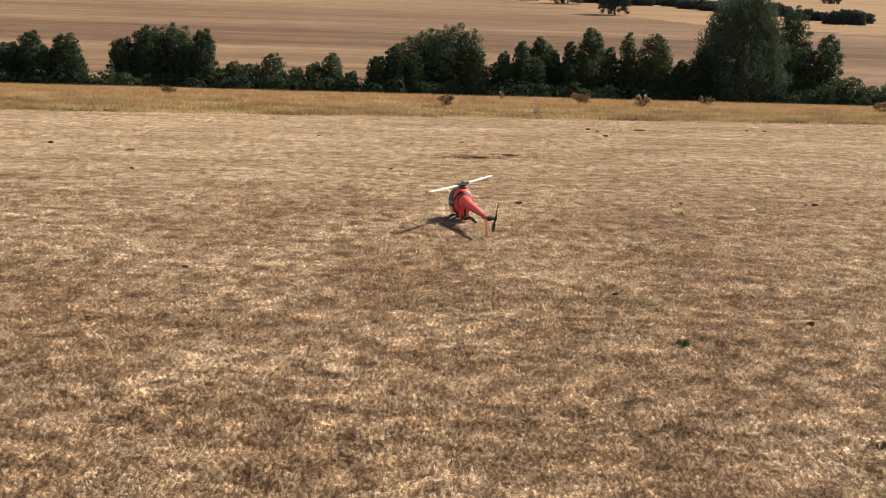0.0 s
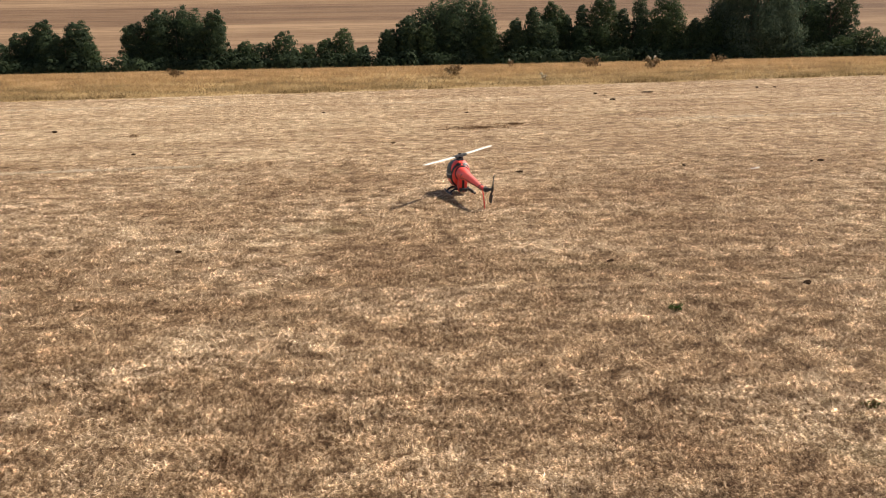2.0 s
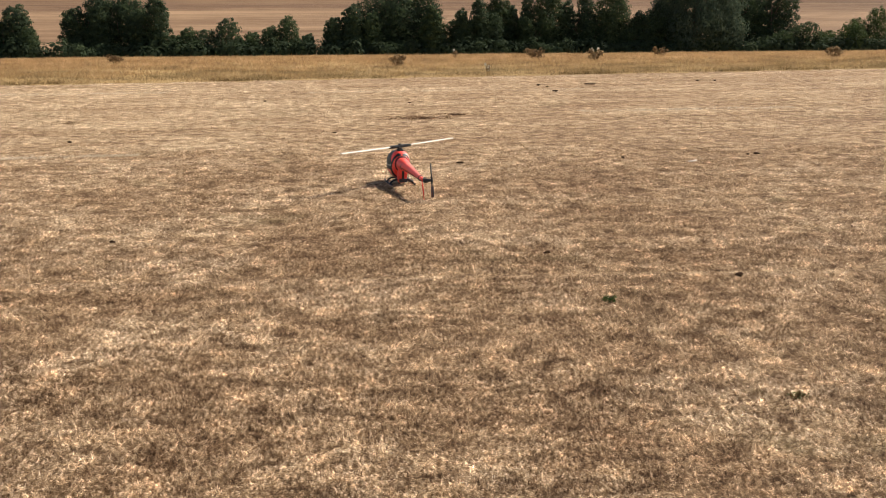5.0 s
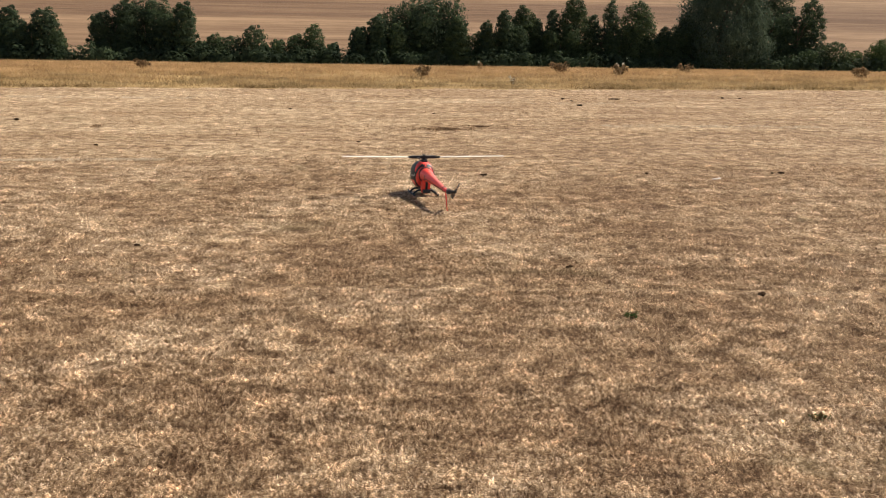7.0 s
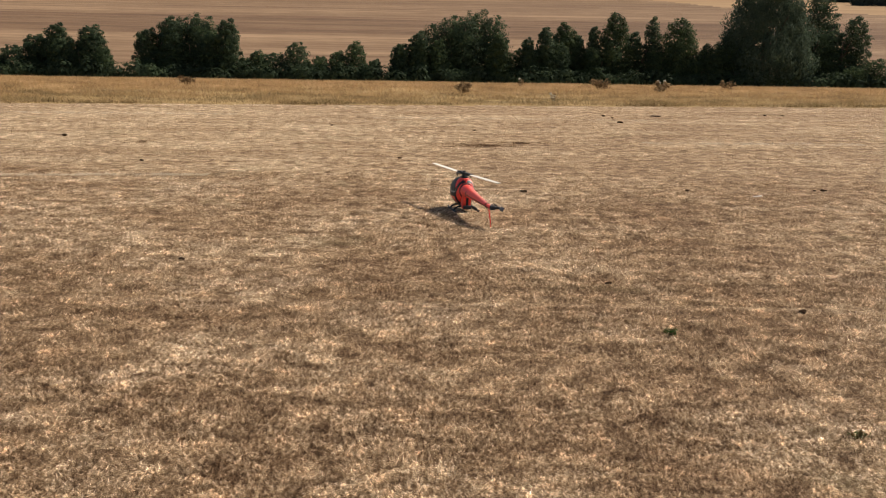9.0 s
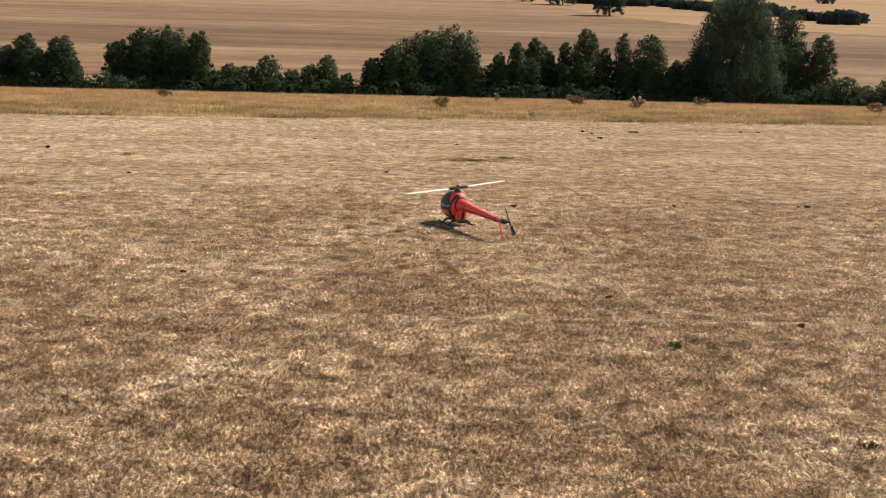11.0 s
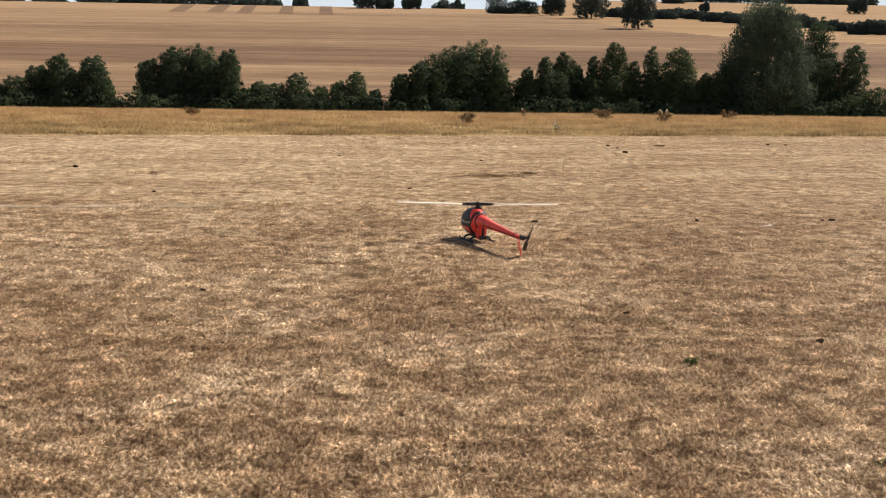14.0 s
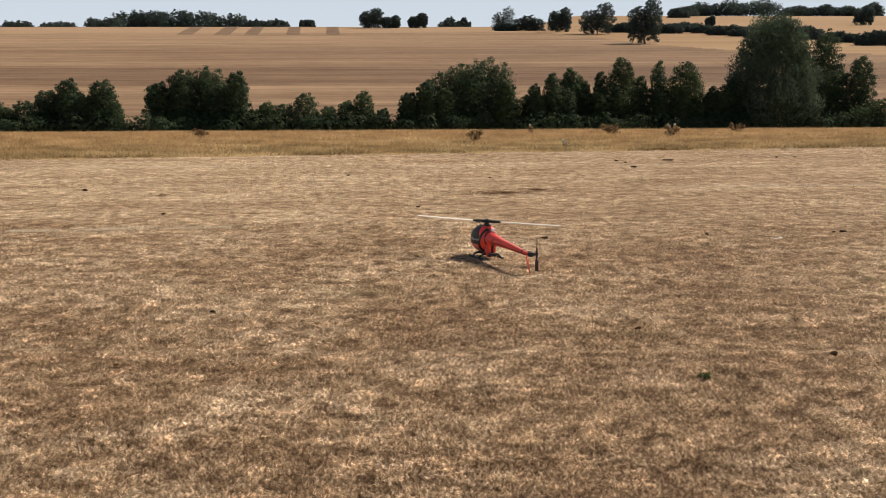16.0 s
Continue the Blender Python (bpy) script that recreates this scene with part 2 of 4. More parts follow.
LEAF_LIGHT = make_leaf("leaf_yellow_green", (0.04, 0.058, 0.022), (0.07, 0.095, 0.034), (0.115, 0.14, 0.052))
BARK, DUNG = make_bark(), make_dung()
ORANGE = make_paint("fluorescent_red_orange_paint", (1.0, 0.070, 0.042), 0.45, 0.15, 0.06)
# pale canopy panel, and the sunlit highlight painted along the boom's top
ORANGE_PALE = make_paint("orange_panel_and_boom_highlight", (0.95, 0.17, 0.11), 0.35, 0.3)
PINK = make_paint("pale_salmon_decal", (0.86, 0.44, 0.34), 0.4, 0.3)
SILVER = make_paint("silver_grey_decal", (0.30, 0.31, 0.29), 0.45, 0.1)
SMOKE = make_paint("smoked_canopy_panel", (0.030, 0.032, 0.024), 0.45, 0.0)
BLACK = make_paint("black_plastic", (0.018, 0.017, 0.018), 0.45, 0.0)
CARBON = make_paint("black_carbon", (0.028, 0.027, 0.028), 0.3, 0.3)
STEEL = Mat("brushed_steel", 0.35, 1.0).color((0.45, 0.45, 0.46)).m
WHITE = make_paint("white_blade_paint", (0.84, 0.77, 0.66), 0.5, 0.1, 0.06)


# ---------- helpers for meshes ----------
def mesh_from(name, verts, faces, mats, smooth=False, index=None):
    me = bpy.data.meshes.new(name)
    me.from_pydata([tuple(v) for v in verts], [], [tuple(f) for f in faces])
    for m in mats:
        me.materials.append(m)
    if index is not None:
        me.polygons.foreach_set("material_index", np.asarray(index, dtype=np.int32))
    if smooth:
        me.polygons.foreach_set("use_smooth", np.ones(len(me.polygons), dtype=bool))
    me.update()
    return me


def fast_mesh(name, verts, size, mats):
    """A mesh of separate faces, each with `size` corners of its own, from an array of corners."""
    n = len(verts) // size
    me = bpy.data.meshes.new(name)
    me.vertices.add(len(verts))
    me.vertices.foreach_set("co", np.ascontiguousarray(verts, dtype=np.float32).ravel())
    me.loops.add(len(verts))
    me.loops.foreach_set("vertex_index", np.arange(len(verts), dtype=np.int32))
    me.polygons.add(n)
    me.polygons.foreach_set("loop_start", np.arange(0, n * size, size, dtype=np.int32))
    me.polygons.foreach_set("loop_total", np.full(n, size, dtype=np.int32))
    for m in mats:
        me.materials.append(m)
    me.update(calc_edges=True)
    return me


def part(name, bm, material, parent, label=""):
    """Links a bmesh as one mesh object under a thing or a part."""
    me = bpy.data.meshes.new(name)
    bmesh.ops.recalc_face_normals(bm, faces=bm.faces)
    for f in bm.faces:
        f.smooth = True
    bm.to_mesh(me)
    bm.free()
    me.set_sharp_from_angle(angle=radians(38))
    for m in material if isinstance(material, (list, tuple)) else [material]:
        me.materials.append(m)
    ob = new(name, me)
    ob.parent = parent
    return tagged(ob, label)


def empty(name, label, category, m, group="", kind=""):
    ob = new(name)
    ob.empty_display_size = 0.1
    ob.matrix_basis = m
    return tagged(ob, label, category, group, kind)


def tube(bm, path, radii, sides=8, cap=True):
    """A tube along points with a radius at each."""
    rings = []
    pts = [Vector(p) for p in path]
    for i, p in enumerate(pts):
        d = (pts[min(i + 1, len(pts) - 1)] - pts[max(i - 1, 0)]).normalized()
        ref = Vector((0, 0, 1)) if abs(d.z) < 0.9 else Vector((1, 0, 0))
        a = d.cross(ref).normalized()
        b = d.cross(a)
        rings.append([bm.verts.new(p + (a * math.cos(k) + b * math.sin(k)) * radii[i]) for k in (2 * math.pi * j / sides for j in range(sides))])
    for r, s in zip(rings, rings[1:]):
        for j in range(sides):
            bm.faces.new((r[j], r[(j + 1) % sides], s[(j + 1) % sides], s[j]))
    if cap:
        bm.faces.new(rings[0][::-1])
        bm.faces.new(rings[-1])
    return bm


def loft(bm, stations, sides=20, power=2.4, cap=True):
    """Rings across the x axis: stations of (x, centre z, half width, half height)."""
    rings = []
    for x, cz, w, h in stations:
        ring = []
        for j in range(sides):
            a = 2 * math.pi * j / sides
            c, s = math.cos(a), math.sin(a)
            ring.append(bm.verts.new((x, w * math.copysign(abs(c) ** (2 / power), c), cz + h * math.copysign(abs(s) ** (2 / power), s))))
        rings.append(ring)
    for r, q in zip(rings, rings[1:]):
        for j in range(sides):
            bm.faces.new((r[j], r[(j + 1) % sides], q[(j + 1) % sides], q[j]))
    if cap:
        bm.faces.new(rings[0][::-1])
        bm.faces.new(rings[-1])
    return bm


def block(bm, centre, size, rot=None, bevel=0.0):
    m = Matrix.Translation(centre) @ (rot or Matrix.Identity(4)) @ Matrix.Diagonal((*size, 1))
    r = bmesh.ops.create_cube(bm, size=1.0, matrix=m)
    if bevel:
        edges = list({e for v in r["verts"] for e in v.link_edges})
        bmesh.ops.bevel(bm, geom=edges, offset=bevel, segments=2, affect="EDGES", profile=0.6)
    return bm


def disc(bm, centre, axis, radius, depth, sides=16):
    q = Vector(axis).to_track_quat("Z", "Y").to_matrix().to_4x4()
    bmesh.ops.create_cone(bm, cap_ends=True, segments=sides, radius1=radius, radius2=radius, depth=depth, matrix=Matrix.Translation(centre) @ q)
    return bm


# ---------- the land ----------
def step(a, b, x):
    t = np.clip((x - a) / (b - a), 0, 1)
    return t * t * (3 - 2 * t)


SLOPE_Y = [-1e5, 31, 40, 60, 110, 122, 135, 200, 300, 400, 500]
SLOPE_Z = [0, 0, -0.27, -1.5, -3.9, -3.9, -3.2, 2, 9.3, 16.6, 23.8]


def land(x, y):
    """Height of the ground: a level flying field, a dip with the hedge, and the hill beyond."""
    x, y = np.asarray(x, float), np.asarray(y, float)
    v = y - 0.11 * x * step(300, 100, y)
    low = np.interp(v, SLOPE_Y + [520, 560, 900, 3000], SLOPE_Z + [24.4, 24.0, 10, 10])
    high = np.interp(v, SLOPE_Y + [700, 900, 1000, 1500, 3000], SLOPE_Z + [36.8, 50, 54.5, 52, 40])
    s = step(-0.02, 0.12, x / np.maximum(y, 1))
    return low * (1 - s) + high * s


def z_at(x, y):
    return float(land(x, y))


def mown_edge(x):
    return 24.15 + 0.215 * x


def build_ground():
    ys = np.concatenate([[-900, -300, -100, -40, -15, -5, 0], np.arange(1.0, 20, 1.0), np.arange(20, 48, 0.35), np.geomspace(48, 3590, 260)])
    us = np.concatenate([[-14, -6, -3, -1.6, -1.0], np.linspace(-0.7, 0.7, 200), [1.0, 1.6, 3, 6, 14]])
    yy, uu = np.meshgrid(ys, us, indexing="ij")
    xx = uu * (18 + 0.85 * np.abs(yy))
    zz = land(xx, yy)
    verts = np.stack([xx, yy, zz], -1).reshape(-1, 3)
    nr, nc = len(ys), len(us)
    i = (np.arange(nr - 1)[:, None] * nc + np.arange(nc - 1)[None, :]).ravel()
    faces = np.stack([i, i + 1, i + nc + 1, i + nc], -1)
    mid = verts[faces].mean(1)
    x, y = mid[:, 0], mid[:, 1]
    idx = np.zeros(len(faces), int)
    idx[(y > mown_edge(x)) & (y < 122 + 0.11 * x)] = 1
    idx[y >= 122 + 0.11 * x] = 2
    # the stubble ends on a line that comes down the hill; paler fields lie beyond it
    edge = np.interp(x, [-2000, -8, 19, 44, 59, 74, 106, 260, 2000], [540, 478, 446, 408, 330, 290, 272, 255, 240])
    idx[y > edge] = 3
    me = mesh_from("ground", verts, faces, [MOWN, ROUGH, STUBBLE, GOLD], True, idx)
    return tagged(new("ground", me), "parched mown field, rough grass strip and harvested hill", "ground", kind="structure")


build_ground()


def build_backdrop():
    """Pale summer haze along the horizon, far behind the hills."""
    m = bpy.data.materials.new("horizon_haze")
    m.use_nodes = True
    t = m.node_tree
    t.nodes.remove(t.nodes["Principled BSDF"])
    em = t.nodes.new("ShaderNodeEmission")
    sep = t.nodes.new("ShaderNodeSeparateXYZ")
    t.links.new(t.nodes.new("ShaderNodeNewGeometry").outputs["Position"], sep.inputs[0])
    k = t.nodes.new("ShaderNodeMath")
    k.operation = "DIVIDE"
    k.inputs[1].default_value = 700.0
    t.links.new(sep.outputs[2], k.inputs[0])
    rp = t.nodes.new("ShaderNodeValToRGB")
    rp.color_ramp.elements[0].color = (0.62, 0.66, 0.70, 1)
    rp.color_ramp.elements[1].color = (0.40, 0.52, 0.66, 1)
    t.links.new(k.outputs[0], rp.inputs[0])
    t.links.new(rp.outputs[0], em.inputs[0])
    t.links.new(em.outputs[0], t.nodes["Material Output"].inputs[0])
    n, rad = 96, 3600
    v = [(rad * math.cos(2 * math.pi * a / n), rad * math.sin(2 * math.pi * a / n), z) for z in (-200, 250, 700) for a in range(n)]
    f = [(q * n + a, q * n + (a + 1) % n, (q + 1) * n + (a + 1) % n, (q + 1) * n + a) for q in (0, 1) for a in range(n)]
    return tagged(new("backdrop", mesh_from("backdrop", v, f, [m], True)), "pale hazy summer sky along the horizon", "sky", kind="structure")


build_backdrop()


def stubble_strip(x0, x1, w):
    """A darker strip where straw was carted off, running up to the crest."""
    ys = np.linspace(402, 502, 60)
    v = [(x0 + (x1 - x0) * (y - 402) / 100 + s * w / 2, y, 0) for y in ys for s in (-1, 1)]
    v = [(x, y, z_at(x, y) + 0.05) for x, y, _ in v]
    f = [(2 * k, 2 * k + 1, 2 * k + 3, 2 * k + 2) for k in range(len(ys) - 1)]
    return tagged(new("stubble_strip", mesh_from("stubble_strip", v, f, [STUBBLE_DARK])), "darker strip of bare stubble near the crest", "field strip", kind="structure")


for x0, x1, w in ((-91.6, -108.5, 5.8), (-78.4, -93, 5.8), (-68, -81.5, 5.2), (-53.2, -65.5, 5), (-39, -49, 5)):
    stubble_strip(x0, x1, w)


# ---------- grass ----------
def grass(name, label, material, n, region, height, width, lean, rng, flat=0.0, tip=0.25):
    """Blades of one triangle each, strewn over a region by a function that gives x, y."""
    x, y = region(n, rng)
    n = len(x)
    h = height * rng.uniform(0.5, 1.4, n)
    w = width * rng.uniform(0.6, 1.4, n)
    a = rng.uniform(0, 2 * np.pi, n)
    tilt = np.clip(rng.normal(lean, 0.22, n), 0.05, 1.55)
    d = np.stack([np.cos(a) * np.sin(tilt), np.sin(a) * np.sin(tilt), np.cos(tilt)], -1)
    b = a + np.pi / 2 + rng.normal(0, 0.5, n)
    side = np.stack([np.cos(b), np.sin(b), np.zeros(n)], -1)
    base = np.stack([x, y, land(x, y) + rng.uniform(0, flat, n)], -1)
    top = base + d * h[:, None]
    v = np.stack([base - side * w[:, None] / 2, base + side * w[:, None] / 2, top], 1).reshape(-1, 3)
    return tagged(new(name, fast_mesh(name, v, 3, [material])), label, "grass", kind="stuff")


def value_noise(x, y, cell, seed):
    g = np.random.default_rng(seed).random((128, 128))
    u, v = np.asarray(x) / cell, np.asarray(y) / cell
    i, j = np.floor(u).astype(int), np.floor(v).astype(int)
    fu, fv = u - i, v - j
    fu, fv = fu * fu * (3 - 2 * fu), fv * fv * (3 - 2 * fv)
    a, b, c, d = g[i % 128, j % 128], g[(i + 1) % 128, j % 128], g[i % 128, (j + 1) % 128], g[(i + 1) % 128, (j + 1) % 128]
    return (a * (1 - fu) + b * fu) * (1 - fv) + (c * (1 - fu) + d * fu) * fv


def tufts(x, y):
    """How thick the straw lies: 0 bare to 1 matted."""
    return 0.38 * value_noise(x, y, 0.11, 1) + 0.34 * value_noise(x, y, 0.3, 2) + 0.28 * value_noise(x, y * 1.6, 0.9, 3)


def wedge(y0, y1, spread=0.46, extra=0.6):
    def region(n, rng):
        y = np.sqrt(rng.uniform(y0 ** 2, y1 ** 2, n))
        y += rng.uniform(0, 0.6, n) * (y > y1 - 0.5)
        x = rng.uniform(-1, 1, n) * (spread * y + extra)
        keep = (y < mown_edge(x) + rng.normal(0, 0.12, n)) & (rng.random(n) < 0.35 + 0.65 * step(0.30, 0.62, tufts(x, y)))
        # flattened round the machine's skids
        keep &= (np.hypot(x - 0.40, y - 10.05) > 0.3) | (rng.random(n) < 0.35)
        return x[keep], y[keep]
    return region


def rough_strip(n, rng):
    y = np.sqrt(rng.uniform(20 ** 2, 46 ** 2, n))
    x = rng.uniform(-1, 1, n) * (0.5 * y + 1)
    keep = y > mown_edge(x) + rng.normal(0.1, 0.15, n)
    keep &= rng.random(n) < 0.3 + 0.7 * step(0.3, 0.6, 0.5 * value_noise(x, y, 0.5, 31) + 0.5 * value_noise(x, y, 1.6, 32))
    return x[keep], y[keep]


rng = np.random.default_rng(7)
STRAW = "short bleached straw of parched mown grass"
grass("mown_grass", STRAW, BLADE, 900000, wedge(2.9, 7.0), 0.0175, 0.0048, 1.30, rng, 0.008)
grass("mown_grass", STRAW, BLADE, 620000, wedge(6.6, 12), 0.020, 0.0072, 1.36, rng, 0.007)
grass("mown_grass", STRAW, BLADE_FAR, 330000, wedge(11.6, 29), 0.030, 0.0115, 1.45, rng, 0.005)
grass("rough_grass", "tall dry golden grass, uncut", TALL, 560000, rough_strip, 0.12, 0.013, 0.95, rng)


EDGE = make_blade("edge_tuft_blade", (0.14, 0.105, 0.048), (0.22, 0.16, 0.075), (0.32, 0.23, 0.115))
SCORCHED = make_blade("withered_dark_blade", (0.15, 0.092, 0.05), (0.21, 0.132, 0.075), (0.28, 0.18, 0.105))


def edge_line(n, rng):
    x = rng.uniform(-14, 14, n)
    y = mown_edge(x) + np.abs(rng.normal(0.12, 0.25, n))
    keep = rng.random(n) < step(0.45, 0.72, 0.6 * value_noise(x, y, 1.3, 11) + 0.4 * value_noise(x, y, 0.35, 12))
    return x[keep], y[keep]


def spot(cx, cy, rx, ry):
    def region(n, rng):
        a, d = rng.uniform(0, 2 * np.pi, n), np.abs(rng.normal(0, 0.5, n))
        x, y = cx + np.cos(a) * rx * d, cy + np.sin(a) * ry * d
        keep = rng.random(n) < step(0.3, 0.6, value_noise(x, y, 0.12, 21))
        return x[keep], y[keep]
    return region


grass("edge_tufts", "dark olive tufts along the edge of the mowing", EDGE, 11000, edge_line, 0.11, 0.014, 0.7, rng)
for cx, cy, rx, ry, n in ((0.82, 15.75, 0.70, 0.42, 2600), (1.35, 16.2, 0.6, 0.25, 900), (-3.9, 15.4, 0.5, 0.3, 750)):
    grass("withered_patch", "dark withered patch in the mown grass", SCORCHED, n, spot(cx, cy, rx, ry), 0.03, 0.011, 1.2, rng, 0.012)


def windrow(x0, y0, x1, y1, w):
    """A thin line of dropped straw between two places."""
    def region(n, rng):
        k = rng.random(n)
        x, y = x0 + (x1 - x0) * k, y0 + (y1 - y0) * k + rng.normal(0, w, n)
        keep = rng.random(n) < 0.25 + 0.75 * step(0.3, 0.6, value_noise(x, y, 0.25, 41))
        return x[keep], y[keep]
    return region


BLEACHED = make_leaf("bleached_straw", (0.50, 0.40, 0.28), (0.64, 0.53, 0.385), (0.76, 0.65, 0.50))
for x0, y0, x1, y1, w, n in ((-4.6, 11.75, -2.3, 12.1, 0.05, 4200), (3.2, 16.6, 6.6, 17.0, 0.10, 2600), (-8.4, 20.0, -3.5, 20.6, 0.12, 2600), (-1.0, 20.4, 4.2, 21.0, 0.12, 2200)):
    grass("straw_line", "thin pale line of dropped straw on the mown grass", BLEACHED, n, windrow(x0, y0, x1, y1, w), 0.035, 0.011, 1.4, rng, 0.01)


# ---------- trees ----------
def leaf_cloud(rng, lobes, n, size, droop=0.0):
    """Corners of leaf sprays spread over the skins of several lobes and a few inside them."""
    lobes = np.asarray(lobes, float)
    c, r = lobes[:, :3], lobes[:, 3:]
    area = (r[:, 0] * r[:, 1] + r[:, 0] * r[:, 2] + r[:, 1] * r[:, 2])
    k = rng.choice(len(lobes), n, p=area / area.sum())
    d = rng.normal(0, 1, (n, 3))
    d /= np.linalg.norm(d, axis=1)[:, None]
    lump = 1 + 0.12 * np.sin(d[:, 0] * 7 + k) * np.sin(d[:, 1] * 6 + 2 * k) + 0.1 * np.sin(d[:, 2] * 9 + 3 * k)
    rad = np.where(rng.random(n) < 0.75, rng.normal(0.93, 0.10, n), rng.uniform(0.4, 0.95, n)) * lump
    p = c[k] + d * r[k] * rad[:, None]
    p[:, 2] = np.maximum(p[:, 2], 0.012)
    nrm = d + rng.normal(0, 0.20, (n, 3))
    nrm[:, 2] += 0.25
    nrm /= np.linalg.norm(nrm, axis=1)[:, None]
    t = np.cross(nrm, rng.normal(0, 1, (n, 3)))
    t[:, 2] -= droop
    t /= np.linalg.norm(t, axis=1)[:, None]
    b = np.cross(nrm, t)
    s = size * rng.uniform(0.6, 1.5, n)[:, None]
    w = s * rng.uniform(0.45, 0.75, n)[:, None]
    return np.stack([p - t * s * 0.5, p + b * w * 0.5, p + t * s * 0.5 + nrm * s * 0.1, p - b * w * 0.5], 1).reshape(-1, 3)


PROFILES = {                                        # half width of a crown by height, both from 0 to 1
    "round": ((0, 0.12, 0.32, 0.52, 0.70, 0.85, 0.95, 1.0), (0.84, 0.97, 1.0, 1.0, 0.93, 0.76, 0.52, 0.28)),
    "spire": ((0, 0.12, 0.30, 0.50, 0.70, 0.85, 0.95, 1.0), (0.86, 1.0, 1.0, 0.96, 0.80, 0.55, 0.32, 0.14)),
    "dome": ((0, 0.12, 0.32, 0.55, 0.75, 0.88, 0.96, 1.0), (0.85, 0.97, 1.0, 0.98, 0.88, 0.68, 0.42, 0.22)),
    "lone": ((0, 0.05, 0.14, 0.40, 0.68, 0.85, 0.95, 1.0), (0.15, 0.45, 0.85, 1.0, 1.0, 0.80, 0.54, 0.28)),
    "willow": ((0, 0.10, 0.25, 0.45, 0.60, 0.72, 0.84, 0.93, 1.0), (0.90, 1.0, 1.04, 0.98, 0.86, 0.78, 0.66, 0.46, 0.22)),
}


def boughs(rg, cx, cy, height, hw, dp, shape, count, hang=0.75):
    """Clumps of foliage over the outside of a crown, larger below and small at the top, round a dense core."""
    fs, rs = PROFILES[shape]
    height *= 1.06
    core = 0.92 if shape == "dome" else 0.82
    lobes = []
    for f in np.linspace(0.14, 0.82, 6):
        r = float(np.interp(f, fs, rs)) * core
        if shape != "lone" or f > 0.25:
            lobes.append((cx, cy, height * f, hw * r, dp * r, height * 0.13))
    for i in range(count):
        f = 0.06 + 0.92 * ((i + rg.random()) / count)
        r = float(np.interp(f, fs, rs)) * rg.uniform(0.80, 1.06)
        s = rg.uniform(0.20, 0.36) * (1.06 - 0.42 * f)
        a = i * 2.39996 + rg.uniform(-0.5, 0.5)
        q = max(0.0, r - s * 0.75)
        sz = s * min(hw, height * 0.5) * hang * rg.uniform(0.8, 1.25)
        lobes.append((cx + math.cos(a) * hw * q, cy + math.sin(a) * dp * q, min(height * f, height - sz * 0.8), hw * s, dp * s, sz))
    return lobes


def trunk_mesh(rng, height, radius, spread):
    bm = bmesh.new()
    bend = rng.normal(0, 0.04, (5, 2)) * height
    path = [(bend[i, 0] * i / 4, bend[i, 1] * i / 4, height * 0.8 * i / 4 - 0.3 * (i == 0)) for i in range(5)]
    tube(bm, path, [radius * f for f in (1.25, 0.95, 0.75, 0.5, 0.15)], 8)
    for j in range(6):
        a = j * 2.4 + rng.uniform(0, 1)
        z = height * rng.uniform(0.16, 0.5)
        l = spread * rng.uniform(0.5, 0.8)
        p0 = Vector(path[1]).lerp(Vector(path[3]), j / 6)
        p0.z = z
        p1 = p0 + Vector((math.cos(a) * l * 0.5, math.sin(a) * l * 0.5, height * 0.16))
        p2 = p0 + Vector((math.cos(a) * l, math.sin(a) * l, height * rng.uniform(0.2, 0.38)))
        tube(bm, [p0, p1, p2], [radius * 0.5, radius * 0.32, radius * 0.1], 6)
    return bm


def tree(name, label, x, y, height, width, leaf, seed, n=5000, size=0.26, peaks=3, shape="round", group="", depth=0.0, category="tree"):
    """A tree or shrub: tapered trunk with limbs and a crown of many leaf sprays in uneven lobes."""
    rg = np.random.default_rng(seed)
    root = empty(name, label, category, pose(x, y, z_at(x, y) - 0.02), group)
    hw = width / 2
    dp = depth / 2 or hw * 0.85
    lobes = []
    if peaks == 1 or shape == "willow":
        lobes += boughs(rg, 0, 0, height, hw, dp, shape, 90 if shape == "willow" else 34, 1.15 if shape == "willow" else 0.8)
    else:
        for i in range(peaks):
            u = i / (peaks - 1) * 2 - 1
            drop = 0.02 + 0.07 * rg.random() if shape == "dome" else 0.14 * abs(u) + 0.10 * rg.random()
            hh = height if i == peaks // 2 else height * (1 - drop)
            w = hw * min(0.60, 1.7 / peaks)
            lobes += boughs(rg, u * (hw - w), rg.uniform(-0.3, 0.3) * dp, hh, w, dp * 0.85, shape, max(14, 48 // peaks + 6))
    v = leaf_cloud(rg, lobes, n, size, 1.6 if shape == "willow" else 0.0)
    crown = new("crown", fast_mesh("crown", v, 4, [leaf]))
    crown.parent = root
    part("trunk", trunk_mesh(rg, height, max(0.06, height * 0.022), hw * 0.8), BARK, root)
    return root


HEDGE = "trees and shrubs of the field hedge"
LEAFY = "broad dark green leafy tree in the field hedge"
BUSHY = "low rounded green shrub in the field hedge"
POINTED = "slender dark green hedgerow tree with pointed top"

